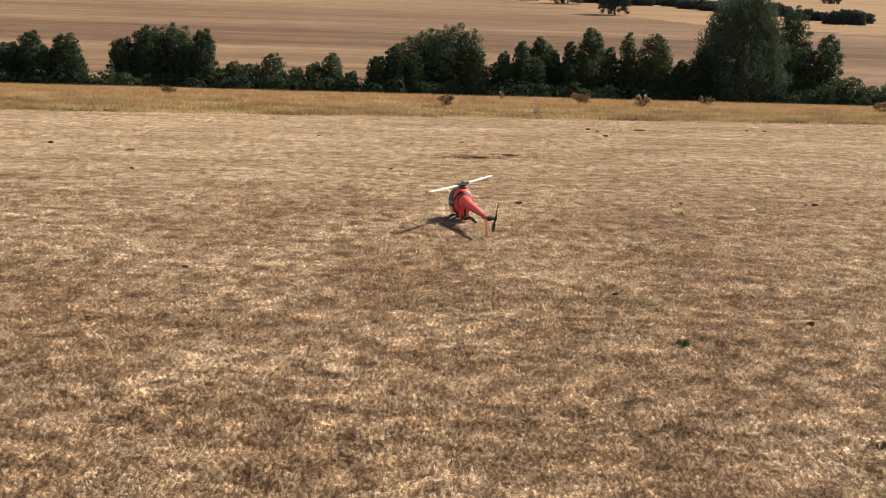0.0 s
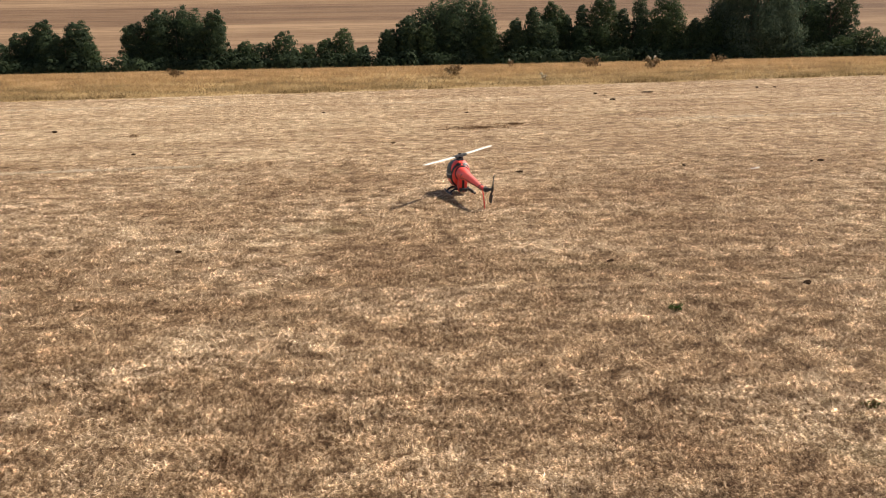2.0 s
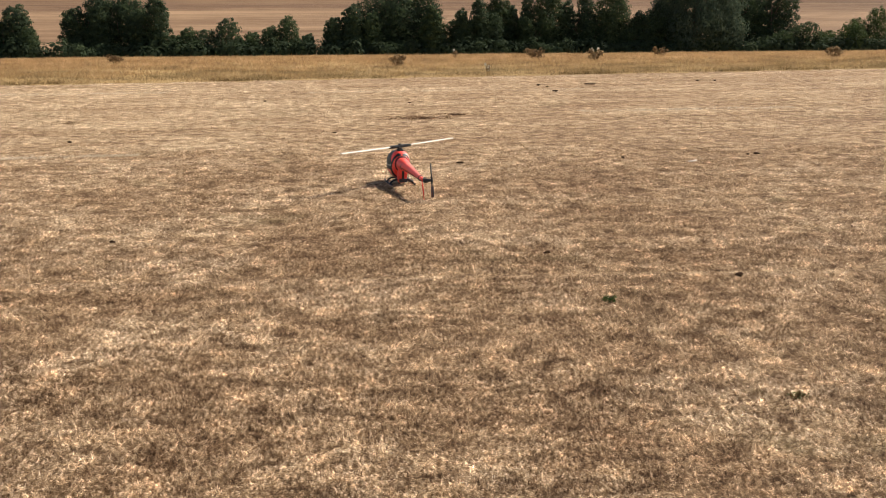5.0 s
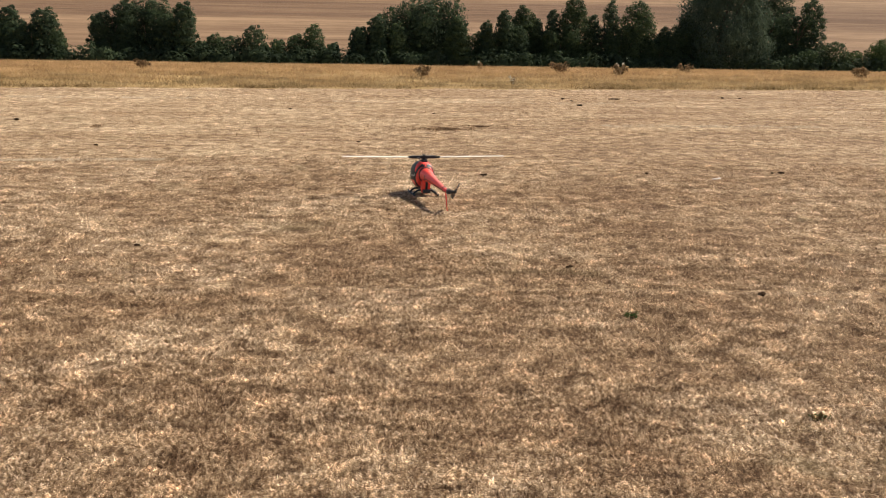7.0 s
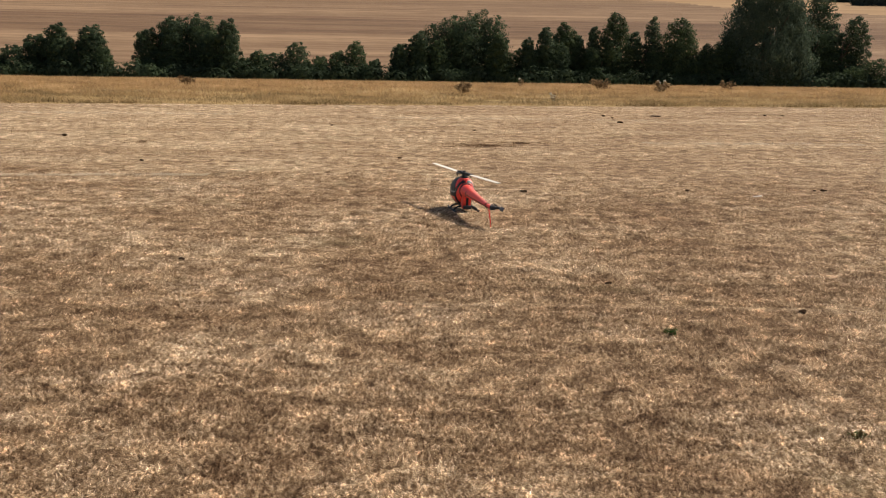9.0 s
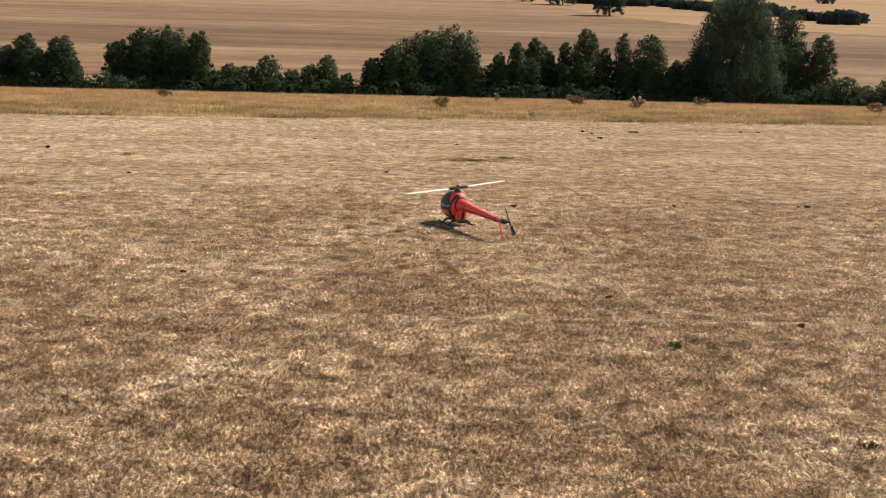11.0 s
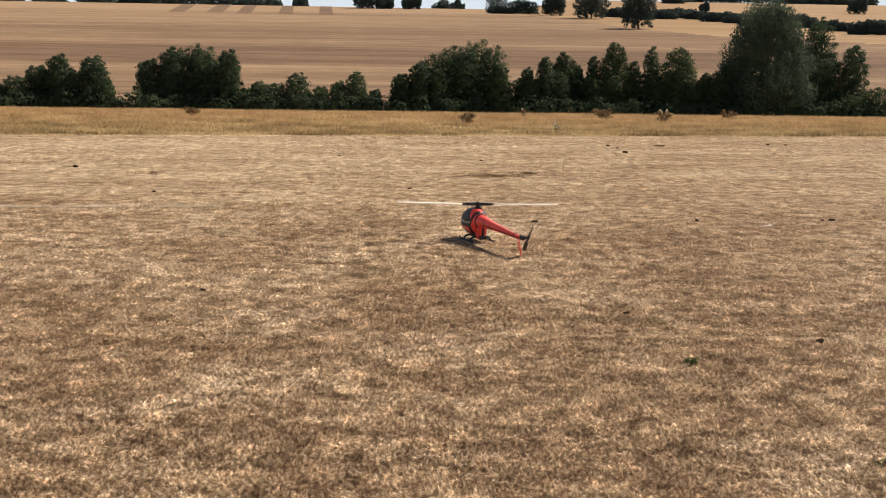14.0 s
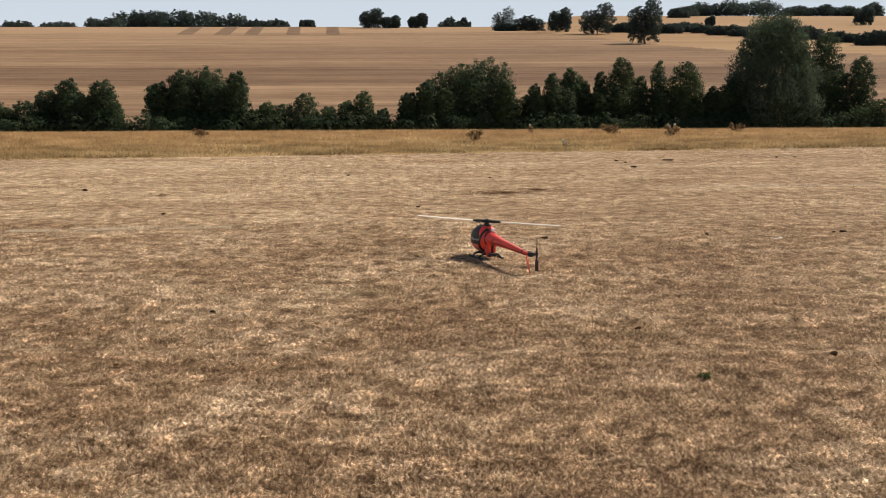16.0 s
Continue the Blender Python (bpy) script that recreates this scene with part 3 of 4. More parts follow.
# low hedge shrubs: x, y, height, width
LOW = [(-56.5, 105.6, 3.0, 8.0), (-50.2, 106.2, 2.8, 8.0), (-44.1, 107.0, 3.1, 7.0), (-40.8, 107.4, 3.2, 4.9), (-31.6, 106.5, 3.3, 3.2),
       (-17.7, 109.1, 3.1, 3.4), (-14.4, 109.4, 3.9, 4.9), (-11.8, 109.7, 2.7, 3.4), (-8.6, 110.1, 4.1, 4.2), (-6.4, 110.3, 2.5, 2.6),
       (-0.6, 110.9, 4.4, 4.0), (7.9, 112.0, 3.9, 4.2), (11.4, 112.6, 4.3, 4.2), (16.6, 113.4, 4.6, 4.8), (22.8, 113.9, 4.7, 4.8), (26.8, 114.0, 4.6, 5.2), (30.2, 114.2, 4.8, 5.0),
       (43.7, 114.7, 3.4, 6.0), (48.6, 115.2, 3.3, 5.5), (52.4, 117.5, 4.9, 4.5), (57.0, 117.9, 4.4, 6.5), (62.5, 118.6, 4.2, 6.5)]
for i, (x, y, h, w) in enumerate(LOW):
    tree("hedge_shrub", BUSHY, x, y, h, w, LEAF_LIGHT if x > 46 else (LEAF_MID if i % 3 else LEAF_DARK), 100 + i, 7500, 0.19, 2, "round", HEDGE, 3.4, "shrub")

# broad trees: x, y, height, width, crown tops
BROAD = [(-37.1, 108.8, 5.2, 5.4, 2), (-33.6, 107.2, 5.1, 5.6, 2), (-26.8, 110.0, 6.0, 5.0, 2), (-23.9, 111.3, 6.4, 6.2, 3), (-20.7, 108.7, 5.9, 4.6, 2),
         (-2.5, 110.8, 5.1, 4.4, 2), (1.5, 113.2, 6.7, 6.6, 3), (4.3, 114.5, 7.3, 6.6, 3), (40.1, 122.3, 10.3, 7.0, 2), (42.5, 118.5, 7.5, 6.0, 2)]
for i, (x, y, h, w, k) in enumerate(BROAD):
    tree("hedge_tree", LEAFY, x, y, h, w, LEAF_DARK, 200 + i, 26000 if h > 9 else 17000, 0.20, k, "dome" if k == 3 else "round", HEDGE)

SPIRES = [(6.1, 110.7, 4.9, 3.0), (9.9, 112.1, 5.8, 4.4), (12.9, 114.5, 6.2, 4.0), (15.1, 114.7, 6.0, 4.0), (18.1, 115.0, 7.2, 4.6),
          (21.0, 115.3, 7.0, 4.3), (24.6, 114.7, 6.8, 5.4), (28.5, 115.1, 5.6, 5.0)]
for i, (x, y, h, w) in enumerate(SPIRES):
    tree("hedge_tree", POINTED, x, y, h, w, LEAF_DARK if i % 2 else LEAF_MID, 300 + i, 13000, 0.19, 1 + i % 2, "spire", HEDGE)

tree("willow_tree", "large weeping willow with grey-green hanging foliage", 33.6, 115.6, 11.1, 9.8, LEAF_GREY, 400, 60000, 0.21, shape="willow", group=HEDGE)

# dark bramble line at the hedge's foot
def hedge_foot():
    rg = np.random.default_rng(41)
    lobes = []
    for x in np.arange(-62, 68, 1.1):
        y = 109 + 0.11 * x + rg.uniform(-0.6, 0.6)
        lobes.append((x, y, z_at(x, y) + 0.75, 1.0, 0.9, rg.uniform(0.7, 1.45)))
    k = np.asarray(lobes)
    z0 = k[:, 2].min() - 1
    k[:, 2] -= z0
    v = leaf_cloud(rg, k, 46000, 0.28)
    v[:, 2] += z0
    return tagged(new("hedge_undergrowth", fast_mesh("hedge_undergrowth", v, 4, [LEAF_DARK])), "dark bramble undergrowth at the foot of the hedge", "undergrowth", kind="stuff")


hedge_foot()

# trees on the hill: x, y, height, width
FARM = "trees of the far field edges"
HILL = [(58.1, 328.6, 12.8, 10.6), (54.9, 406.6, 10.7, 12.9), (44.1, 431.6, 8.9, 9.8), (-30.4, 482, 8.2, 10.5), (-22.1, 482, 5.1, 8.6), (-10.8, 482, 6.0, 9.1),
        (198.0, 537.6, 8.7, 10.9), (119.5, 511.6, 4.4, 4.9), (36.7, 700, 16.6, 15.6)]
for i, (x, y, h, w) in enumerate(HILL):
    tree("field_tree", "lone broad-crowned field tree, dark green", x, y, h, w, LEAF_HAZED, 500 + i, 6000, 0.55, 2, "lone", FARM)
FIELD_HEDGE = [(33.3, 445, 5.8, 13.5), (24.1, 445, 2.9, 10), (92.6, 438, 3.6, 16), (99.4, 396, 3.6, 18), (80, 415, 3.4, 16), (112.6, 357, 4.3, 15), (120.9, 318, 4.2, 13),
               (106, 376, 3.4, 14), (68, 425, 3.6, 16), (128, 330, 3.6, 14), (74, 420, 2.9, 14), (86.5, 427, 3.2, 14), (96, 417, 3.0, 14), (103, 386, 3.0, 14), (109.5, 366, 3.4, 13), (117, 338, 3.2, 13)]
for i, (x, y, h, w) in enumerate(FIELD_HEDGE):
    tree("field_hedge", "dark overgrown hedge along a far field edge", x, y, h, w, LEAF_HAZED, 600 + i, 3800, 0.6, 3 + i % 4, "round", FARM, 4.0, "hedge")
WOOD = [(-231.7, 620, 10.8, 17), (-210.2, 620, 10.2, 24), (-184, 620, 12.4, 22), (-175.5, 640, 17.8, 26), (-165, 640, 18.2, 26), (-152, 640, 18.6, 27), (-137.5, 640, 17.6, 26), (-120.1, 640, 16.2, 24),
        (-99.3, 600, 9.2, 15), (-88.9, 600, 9.4, 17), (-66.9, 560, 5.6, 8)]
for i, (x, y, h, w) in enumerate(WOOD):
    tree("wood_tree", "dark broadleaf tree of the wood on the skyline", x, y, h, w, LEAF_HAZED, 700 + i, 6000, 1.15, 4, "dome", "wood on the skyline")
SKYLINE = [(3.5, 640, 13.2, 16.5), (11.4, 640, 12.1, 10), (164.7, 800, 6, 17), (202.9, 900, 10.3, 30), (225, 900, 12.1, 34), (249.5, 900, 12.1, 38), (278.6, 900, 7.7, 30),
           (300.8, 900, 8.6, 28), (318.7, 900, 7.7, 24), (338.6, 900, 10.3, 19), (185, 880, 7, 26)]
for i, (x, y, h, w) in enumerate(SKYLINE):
    tree("wood_tree", "dark broadleaf tree of the wood on the skyline", x, y, h, w, LEAF_HAZED, 800 + i, 5000, 1.1, 3, "round", "wood on the skyline")


# ---------- weeds and clods in the field ----------
def weed(name, label, x, y, height, width, mat, seed, n=160, pale=0):
    """A clump of stems with leaves, and pale seed heads where it has them."""
    height *= 0.8
    rg = np.random.default_rng(seed)
    root = empty(name, label, "weed", pose(x, y, z_at(x, y)), "weeds in the rough grass")
    bm = bmesh.new()
    tips = []
    for i in range(9):
        a, r = rg.uniform(0, 6.28), width * 0.45 * math.sqrt(rg.random())
        top = Vector((math.cos(a) * r, math.sin(a) * r, height * rg.uniform(0.6, 1.0)))
        tips.append(top)
        tube(bm, [(top.x * 0.3, top.y * 0.3, -0.02), (top.x * 0.7, top.y * 0.7, top.z * 0.5), top], [0.008, 0.006, 0.003], 5)
    part("stems", bm, WEED_BROWN, root)
    lobes = [(0, 0, height * 0.4, width * 0.42, width * 0.42, height * 0.4)] + [(t.x, t.y, t.z * 0.75, width * 0.16, width * 0.16, height * 0.2) for t in tips]
    leaves = new("leaves", fast_mesh("leaves", leaf_cloud(rg, lobes, n, height * 0.22), 4, [mat]))
    leaves.parent = root
    if pale:
        for t in tips[:pale]:
            v = leaf_cloud(rg, [(t.x, t.y, t.z, 0.03, 0.03, 0.035)], 16, 0.04)
            fluff = new("seed_head", fast_mesh("seed_head", v, 4, [SEED_PALE]))
            fluff.parent = root
            tagged(fluff, "pale fluffy seed head")
    return root


weed("dock_clump", "brown dried dock clump in the rough grass", 0.83, 29.2, 0.42, 0.42, WEED_BROWN, 1)
weed("dock_clump", "wide brown dried dock clump in the rough grass", 4.91, 32.8, 0.46, 0.62, WEED_BROWN, 2, 220)
weed("thistle_clump", "thistle clump gone to pale seed in the rough grass", 6.32, 31.2, 0.46, 0.5, WEED_BROWN, 3, 160, 4)
weed("dock_clump", "brown dried dock clump in the rough grass", 9.21, 35.3, 0.42, 0.5, WEED_BROWN, 4)
weed("dock_clump", "low brown dried dock clump in the rough grass", -6.59, 30.6, 0.36, 0.45, WEED_BROWN, 5)
weed("thistle_clump", "single tall pale thistle at the mown edge", 2.87, 26.4, 0.26, 0.22, SEED_PALE, 6, 16, 2)
weed("thistle_clump", "single tall pale thistle at the far edge", 2.74, 35.0, 0.36, 0.2, WEED_BROWN, 7, 40, 1)
weed("dock_clump", "dark brown dock clump in the rough grass", 13.6, 32.4, 0.45, 0.6, WEED_BROWN, 8, 220)
weed("green_weed", "small green weed tuft in the parched grass", 1.41, 5.92, 0.055, 0.085, LEAF_WEED, 9, 160)
weed("green_weed", "flat green weed rosette in the parched grass", 1.86, 4.40, 0.04, 0.09, LEAF_WEED, 10, 90)


def clod(label, x, y, size, seed, flat=0.6):
    rg = np.random.default_rng(seed)
    bm = bmesh.new()
    for k in range(3):
        o = Vector(rg.uniform(-0.4, 0.4, 3)) * size
        bmesh.ops.create_icosphere(bm, subdivisions=2, radius=size * rg.uniform(0.35, 0.55), matrix=Matrix.Translation((o.x, o.y, size * 0.28)) @ Matrix.Diagonal((1.2, 1, flat, 1)))
    for v in bm.verts:
        v.co += Vector(rg.uniform(-1, 1, 3)) * size * 0.06
    ob = part("dung_clod", bm, DUNG, None)
    ob.location = (x, y, 0.0)
    return tagged(ob, label, "clod", "dark clods on the field")


CLODS = [(1.268, 7.13, 0.040), (2.296, 6.45, 0.042), (-3.315, 13.274, 0.07), (-1.59, 7.66, 0.03), (3.385, 21.901, 0.11),
         (3.484, 21.46, 0.07), (3.456, 20.372, 0.11), (-1.582, 18.641, 0.07), (0.762, 18.211, 0.06), (-5.143, 16.086, 0.1), (2.739, 11.559, 0.05), (4.118, 11.734, 0.05), (-0.305, 14.027, 0.05), (6.825, 22.948, 0.09), (7.171, 22.948, 0.08)]
for i, (x, y, s) in enumerate(CLODS):
    clod("dark brown dry dung clod on the mown grass", x, y, s * (0.85 if y < 9 else 0.55), 900 + i)
clod("long flat dark clod of dung near the mown edge", 4.42, 22.13, 0.075, 950, 0.45).scale = (2.2, 1, 0.6)
clod("broken dark turf scrap lying on the mown grass", 1.03, 11.26, 0.032, 951, 0.8).scale = (1.3, 1, 1)
clod("broken dark turf scrap lying on the mown grass", 4.22, 11.75, 0.032, 952, 0.8).scale = (1.5, 1, 1)


def scrap(x, y, turn):
    bm = bmesh.new()
    block(bm, (0, 0, 0.008), (0.085, 0.03, 0.006), pose(0, 0, 0, 4, -5, 0), 0.002)
    block(bm, (0.035, 0.012, 0.012), (0.03, 0.026, 0.004), pose(0, 0, 0, 0, -20, 25), 0.0015)
    ob = part("paper_scrap", bm, WHITE, None)
    ob.matrix_basis = pose(x, y, 0.004, 0, 0, turn)
    return tagged(ob, "small crumpled white scrap lying on the mown grass", "litter")


scrap(3.37, 11.2, 8)


# ---------- the model helicopter (nose along +x, origin on the ground below the mast) ----------
HUB_Z, TAIL_X, TAIL_Z = 0.332, -0.93, 0.165
R_MAIN = 0.725


def build_helicopter():
    heli = empty("model_helicopter", "red-orange radio-controlled model helicopter standing on parched grass", "model helicopter", pose(0.40, 10.05, 0, 0, 0, 102.3))

    # canopy pod
    knots = np.array([(0.275, 0.138, 0.006, 0.007), (0.264, 0.140, 0.036, 0.036), (0.235, 0.148, 0.062, 0.070), (0.185, 0.158, 0.084, 0.100), (0.125, 0.167, 0.096, 0.119),
                      (0.06, 0.172, 0.099, 0.125), (0.0, 0.174, 0.094, 0.124), (-0.03, 0.178, 0.086, 0.118), (-0.06, 0.184, 0.074, 0.100), (-0.085, 0.188, 0.060, 0.070)])
    xs = np.linspace(0.275, -0.085, 46)
    stations = [[x] + [float(np.interp(-x, -knots[:, 0], knots[:, k])) for k in (1, 2, 3)] for x in xs]
    bm = loft(bmesh.new(), stations, 72, 2.2)
    for f in bm.faces:
        c = f.calc_center_median()
        x, z, s = c.x, c.z, abs(c.y)
        # the grey band runs back level under the panels, then climbs to the spine
        band = 0.156 if x > -0.02 else 0.156 - (x + 0.02) * 2.2
        i = 0
        if z < 0.062 or (z < 0.085 and x > 0.02):
            i = 1                                   # black keel
        elif x > -0.018 + 0.35 * (z - 0.17) and z > band + 0.020 and s > 0.018:
            i = 2                                   # smoked side panels
        elif band - (0.030 if x > -0.02 else 0.040) < z < band + 0.020 and s > 0.006:
            i = 3 if band + 0.002 < z < band + 0.020 and x > -0.03 else 1
        elif 0.190 < x < 0.210 and z < band:
            i = 1                                   # black uprights
        elif -0.034 < x < -0.006 and z < band:
            i = 1
        elif abs(x + 0.028 - 0.35 * (z - 0.17)) < 0.010 and z > band and s > 0.018:
            i = 1                                   # black border behind the panels
        elif -0.062 < x < -0.02 and 0.225 < z < 0.272 and c.y < -0.02:
            i = 4
        elif 0.03 < x < 0.15 and 0.088 < z < 0.135:
            i = 5
        f.material_index = i
    canopy = part("canopy", bm, [ORANGE, BLACK, SMOKE, SILVER, PINK, ORANGE_PALE], heli, "red-orange canopy with smoked side panels and black bands")
    bm = bmesh.new()
    block(bm, (0.0, 0, 0.294), (0.075, 0.045, 0.018), None, 0.007)
    part("mast_cowl", bm, BLACK, canopy, "black opening round the mast")

    # body under and behind the canopy
    bm = bmesh.new()
    block(bm, (-0.085, 0, 0.098), (0.085, 0.078, 0.145), pose(0, 0, 0, 0, -10, 0), 0.016)
    part("lower_frame", bm, ORANGE, heli, "red-orange lower rear frame")
    bm = bmesh.new()
    block(bm, (-0.128, 0, 0.095), (0.016, 0.020, 0.11), pose(0, 0, 0, 0, -10, 0), 0.004)
    block(bm, (-0.03, 0, 0.045), (0.24, 0.066, 0.03), None, 0.006)
    part("battery_tray", bm, BLACK, heli, "black frame plate and tray")
    bm = bmesh.new()
    loft(bm, [(-0.076, 0.186, 0.060, 0.070), (-0.084, 0.186, 0.064, 0.068), (-0.096, 0.185, 0.062, 0.064)], 24, 2.2)
    part("rear_band", bm, BLACK, heli, "black band where the boom joins the canopy")

    # tapered boom
    bst = [(-0.05, 0.182, 0.060, 0.062), (-0.13, 0.187, 0.056, 0.057), (-0.19, 0.188, 0.049, 0.050), (-0.26, 0.186, 0.042, 0.043), (-0.42, 0.180, 0.033, 0.035),
           (-0.62, 0.174, 0.025, 0.027), (-0.82, 0.167, 0.018, 0.019), (-0.90, 0.165, 0.013, 0.013)]
    bk = np.array(bst)
    xs = np.linspace(-0.05, -0.90, 56)
    bm = loft(bmesh.new(), [[x] + [float(np.interp(-x, -bk[:, 0], bk[:, k])) for k in (1, 2, 3)] for x in xs], 32, 2.1)
    for f in bm.faces:
        c = f.calc_center_median()
        mid = float(np.interp(-c.x, -bk[:, 0], bk[:, 1]))
        i = 0
        if abs(c.x + 0.235 + (c.z - mid) * 0.5) < 0.009 and c.z < mid + 0.02:
            i = 1                                   # slanted dark stripe
        elif c.x < -0.25 and abs(c.z - mid + 0.010) < 0.0045:
            i = 1                                   # long dark line
        elif c.x < -0.20 and c.z > mid + 0.016 and abs(c.y) < 0.012:
            # sun highlight along the boom's ridge, put in as paler paint
            i = 2
        f.material_index = i
    boom = part("tail_boom", bm, [ORANGE, BLACK, ORANGE_PALE], heli, "tapered red-orange tail boom with dark stripes")
    for x, w in ((-0.80, 0.012),):
        bm = bmesh.new()
        z, r = (float(np.interp(-x, -bk[:, 0], bk[:, k])) for k in (1, 3))
        loft(bm, [(x, z, r + 0.002, r + 0.003), (x - w, z, r + 0.002, r + 0.003)], 18, 2.1)
        part("boom_stripe", bm, BLACK, boom, "narrow black stripe")

    # tail gearbox, fin loop
    bm = bmesh.new()
    block(bm, (TAIL_X + 0.015, -0.012, TAIL_Z), (0.065, 0.034, 0.034), None, 0.007)
    disc(bm, (TAIL_X, -0.035, TAIL_Z), (0, 1, 0), 0.012, 0.05, 12)
    block(bm, (TAIL_X + 0.045, -0.02, TAIL_Z + 0.014), (0.05, 0.01, 0.012), None, 0.002)
    part("tail_gearbox", bm, BLACK, heli, "black tail gearbox")
    bm = bmesh.new()
    block(bm, (TAIL_X + 0.028, 0.004, TAIL_Z - 0.082), (0.009, 0.005, 0.165), pose(0, 0, 0, 0, 30, 0), 0.002)
    block(bm, (TAIL_X + 0.008, 0.004, TAIL_Z - 0.085), (0.005, 0.004, 0.135), pose(0, 0, 0, 0, 20, 0), 0.0015)
    block(bm, (TAIL_X - 0.014, 0.004, TAIL_Z - 0.148), (0.024, 0.004, 0.006), None, 0.0015)
    part("tail_fin", bm, ORANGE, heli, "slim orange lower tail fin")

    # skids
    for s in (1, -1):
        bm = bmesh.new()
        path = [(0.165, s * 0.105, 0.022), (0.135, s * 0.105, 0.010), (0.05, s * 0.105, 0.007), (-0.07, s * 0.105, 0.007), (-0.13, s * 0.105, 0.009), (-0.155, s * 0.105, 0.018)]
        tube(bm, path, [0.005, 0.007, 0.007, 0.007, 0.007, 0.005], 10)
        skid = part("skid", bm, BLACK, heli, "black landing skid")
        for x in (0.07, -0.07):
            bm = bmesh.new()
            tube(bm, [(x, s * 0.03, 0.046), (x, s * 0.065, 0.044), (x, s * 0.093, 0.028), (x, s * 0.105, 0.008)], [0.008, 0.009, 0.008, 0.009], 8)
            part("strut", bm, BLACK, skid)

    # mast and swashplate
    bm = bmesh.new()
    disc(bm, (0, 0, 0.305), (0, 0, 1), 0.006, 0.09, 12)
    part("mast", bm, STEEL, heli, "steel main mast")
    bm = bmesh.new()
    disc(bm, (0, 0, 0.300), (0, 0, 1), 0.032, 0.008, 20)
    disc(bm, (0, 0, 0.307), (0, 0, 1), 0.024, 0.008, 20)
    for k in range(3):
        a = 2 * math.pi * k / 3
        tube(bm, [(0.03 * math.cos(a), 0.03 * math.sin(a), 0.30), (0.036 * math.cos(a), 0.036 * math.sin(a), 0.265)], [0.003, 0.003], 6)
    part("swashplate", bm, BLACK, heli, "black swashplate")

    # main rotor: the head turns and carries grips and blades
    bm = bmesh.new()
    block(bm, (0, 0, 0), (0.075, 0.030, 0.026), None, 0.006)
    disc(bm, (0, 0, 0.012), (0, 0, 1), 0.013, 0.022, 14)
    disc(bm, (0, 0, -0.016), (0, 0, 1), 0.018, 0.014, 14)
    head = part("main_rotor", bm, BLACK, heli, "black rotor head")
    head.matrix_basis = pose(0, 0, HUB_Z)
    for s in (1, -1):
        bm = bmesh.new()
        block(bm, (s * 0.072, 0, 0), (0.075, 0.030, 0.026), None, 0.007)
        block(bm, (s * 0.122, 0, 0), (0.04, 0.022, 0.018), None, 0.005)
        block(bm, (s * 0.055, s * 0.030, -0.004), (0.022, 0.045, 0.010), None, 0.003)
        tube(bm, [(s * 0.055, s * 0.05, -0.004), (s * 0.03, s * 0.045, -0.036)], [0.003, 0.003], 6)
        part("blade_grip", bm, BLACK, head)
        bm = bmesh.new()
        rings = []
        for f, c, lift in ((0.135, 0.030, 0.0), (0.17, 0.045, 0.001), (0.24, 0.051, 0.002), (0.50, 0.051, 0.004), (0.69, 0.045, 0.006), (0.715, 0.050, 0.006), (R_MAIN, 0.03, 0.006)):
            ring = []
            for u, th in ((-0.5, 0.0), (-0.3, 0.0045), (0.1, 0.0040), (0.5, 0.0006), (0.1, -0.0036), (-0.3, -0.004)):
                ring.append(bm.verts.new((s * f, s * (u + 0.12) * c, lift + th)))
            rings.append(ring)
        for a, b in zip(rings, rings[1:]):
            for j in range(6):
                bm.faces.new((a[j], a[(j + 1) % 6], b[(j + 1) % 6], b[j]))
        bm.faces.new(rings[0])
        bm.faces.new(rings[-1])
        part("rotor_blade", bm, WHITE, head, "long white main rotor blade")

    # tail rotor on the right-hand side
    bm = bmesh.new()
    disc(bm, (0, 0, 0), (0, 1, 0), 0.011, 0.02, 12)
    block(bm, (0, 0, 0), (0.018, 0.014, 0.06), None, 0.003)
    tail = part("tail_rotor", bm, BLACK, heli, "black tail rotor hub")
    tail.matrix_basis = pose(TAIL_X, -0.062, TAIL_Z)
    for s in (1, -1):
        bm = bmesh.new()
        block(bm, (0, 0, s * 0.040), (0.012, 0.010, 0.03), None, 0.003)
        block(bm, (0.004, 0, s * 0.094), (0.036, 0.005, 0.09), pose(0, 0, 0, 0, 0, -25 * s), 0.002)
        part("tail_blade", bm, CARBON, tail, "black tail rotor blade")
    return heli, head, tail


heli, main_rotor, tail_rotor = build_helicopter()


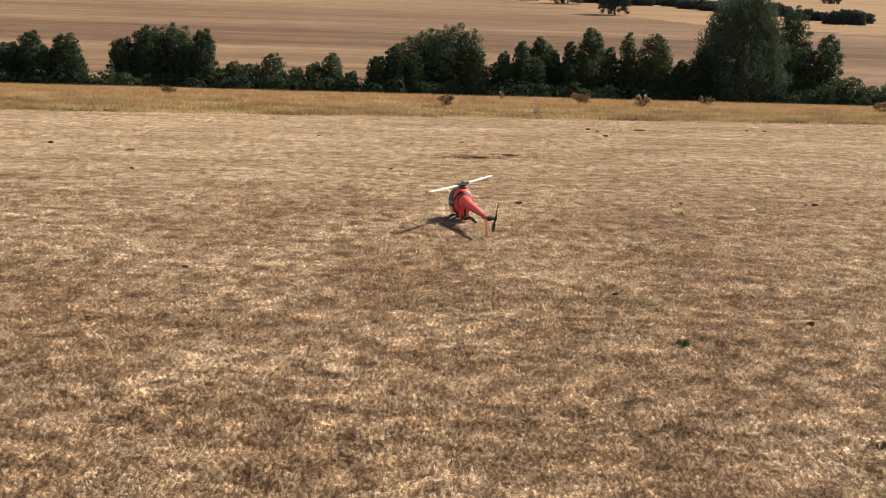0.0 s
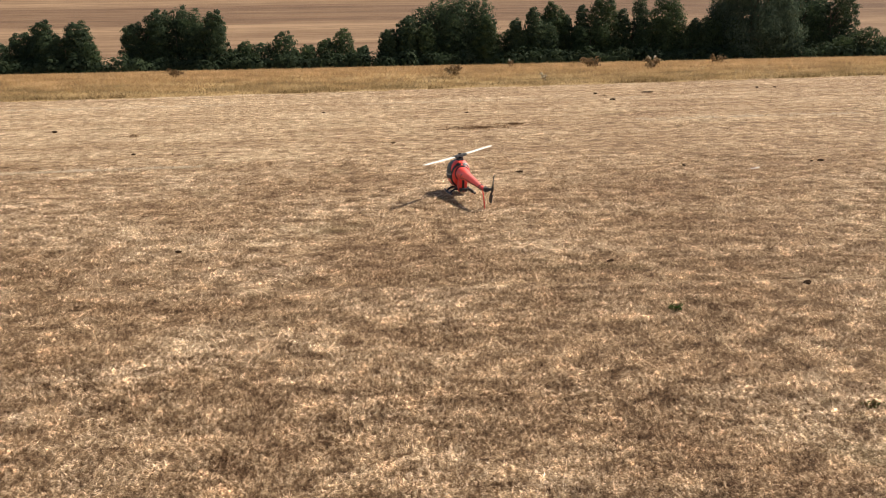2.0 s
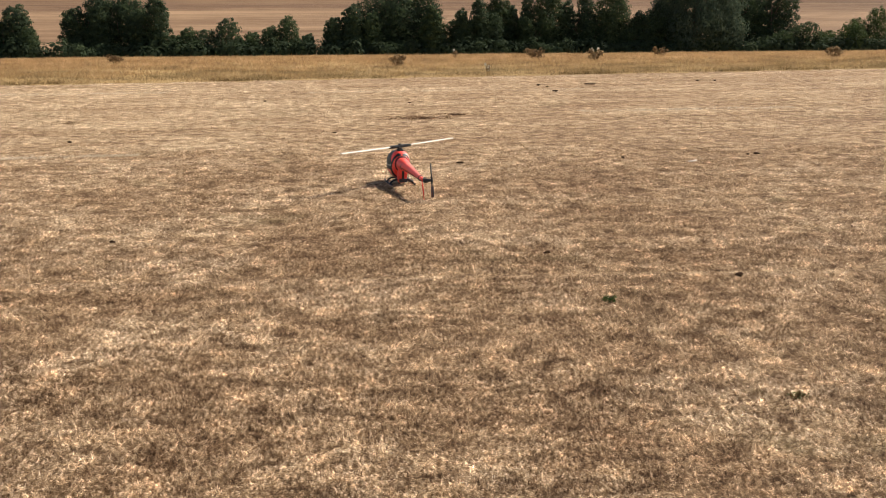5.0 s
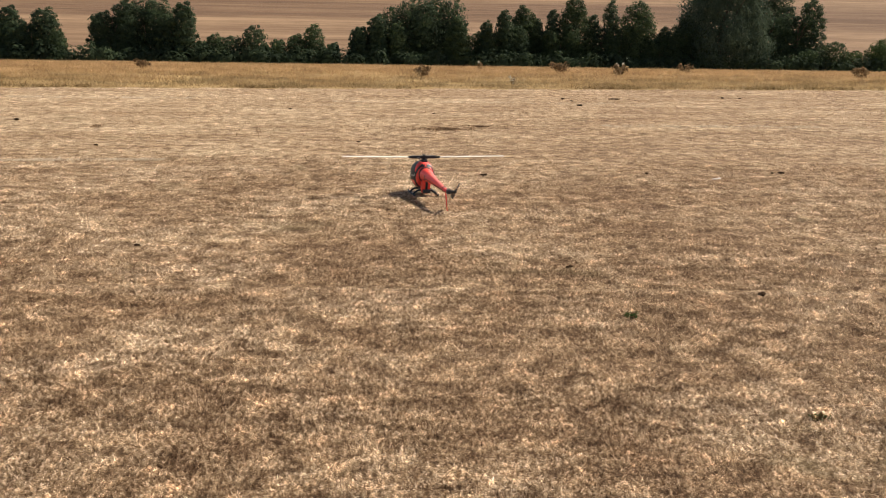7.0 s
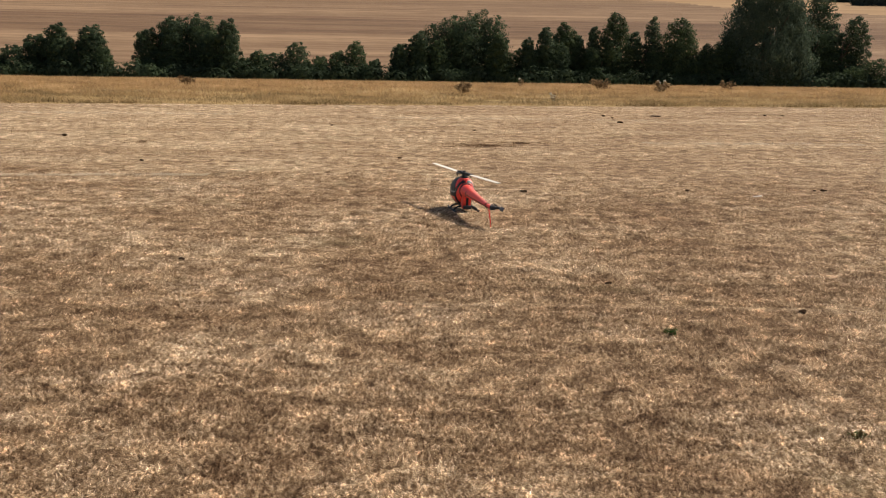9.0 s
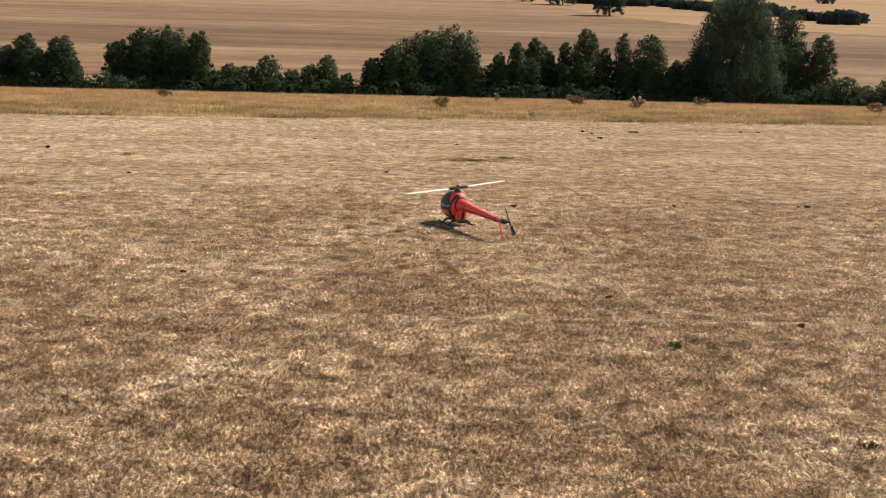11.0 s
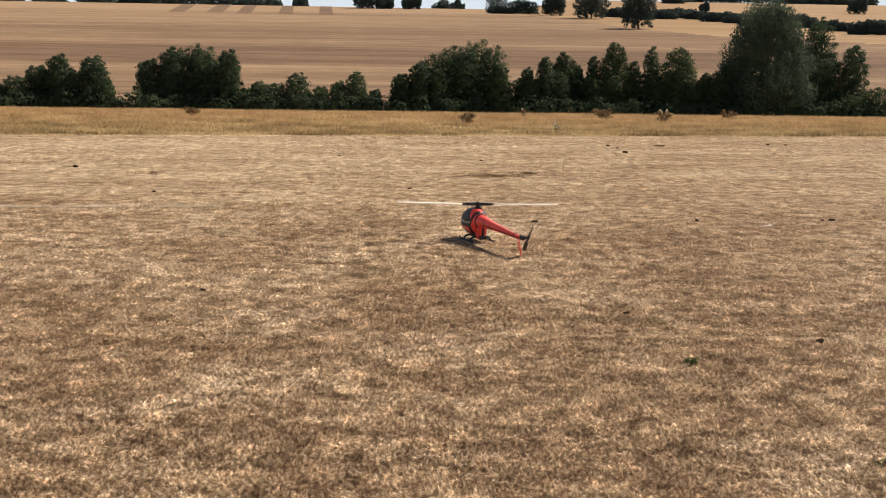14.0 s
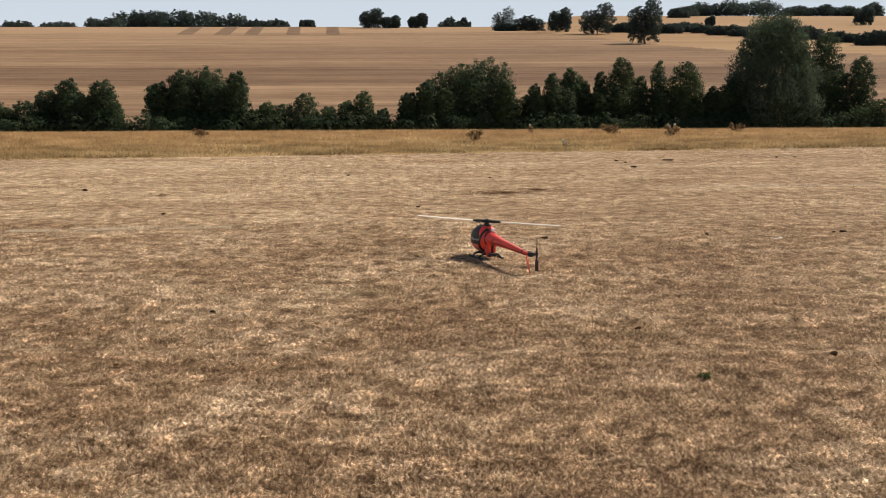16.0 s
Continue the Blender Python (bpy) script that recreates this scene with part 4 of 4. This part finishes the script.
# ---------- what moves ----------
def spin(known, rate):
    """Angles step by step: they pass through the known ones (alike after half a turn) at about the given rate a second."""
    rows = []
    total = known[0][1]
    rows.append((known[0][0], total))
    for (t0, a0), (t1, a1) in zip(known, known[1:]):
        want = rate(0.5 * (t0 + t1)) * (t1 - t0)
        turn = a1 - total
        turn += 180 * round((want - turn) / 180)
        n = max(1, round((t1 - t0) * FPS))
        for k in range(1, n + 1):
            rows.append((t0 + (t1 - t0) * k / n, total + turn * k / n))
        total += turn
    return rows


def motions():
    yaw = [(0, 100.7), (6.5, 100.7), (8.0, 100.8), (8.7, 101.4), (9.6, 106), (10.8, 110.8), (11.5, 112.6), (12.5, 111.9), (14, 111), (15, 111), (16, 110.2)]
    walk(heli, [(t, pose(0.40, 10.05, 0, 0, 0, a)) for t, a in yaw])
    # blade headings in the world, degrees from the x axis, and the heading of the machine taken off
    seen = [(0, 65), (3.0, 64), (3.5, 60), (4.0, 30), (6.5, -20), (7.0, 8), (7.5, 43), (8.0, 58), (8.5, 38), (11.0, 50), (11.5, 3), (12.0, -3), (12.5, -73), (13.0, 0),
            (13.5, -72), (14.0, 0), (14.5, 33), (15.0, 82), (15.5, -73), (16.0, -31)]
    head = lambda t: float(np.interp(t, [r[0] for r in yaw], [r[1] for r in yaw]))
    rate = lambda t: 0 if t < 3 else (-40 if t < 4.1 else (-900 if t < 6.5 else -2050))
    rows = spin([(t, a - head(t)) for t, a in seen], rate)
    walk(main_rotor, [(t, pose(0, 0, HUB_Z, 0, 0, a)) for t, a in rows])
    tails = [(0, -30), (3.4, -30), (3.5, -34), (4.0, 2), (6.5, 35), (7.0, -60), (7.5, 0), (8.0, -60), (8.5, -78), (11.0, 45), (11.5, 15), (12.0, 22), (12.5, 3), (13.0, 0), (13.5, -25), (14.0, -35),
             (14.5, 20), (15.0, 3), (15.5, 32), (16.0, 0)]
    trate = lambda t: 0 if t < 3.4 else (-150 if t < 4.1 else (-1100 if t < 6.5 else -2200))
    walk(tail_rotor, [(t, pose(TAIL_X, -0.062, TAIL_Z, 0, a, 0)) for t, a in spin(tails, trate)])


motions()
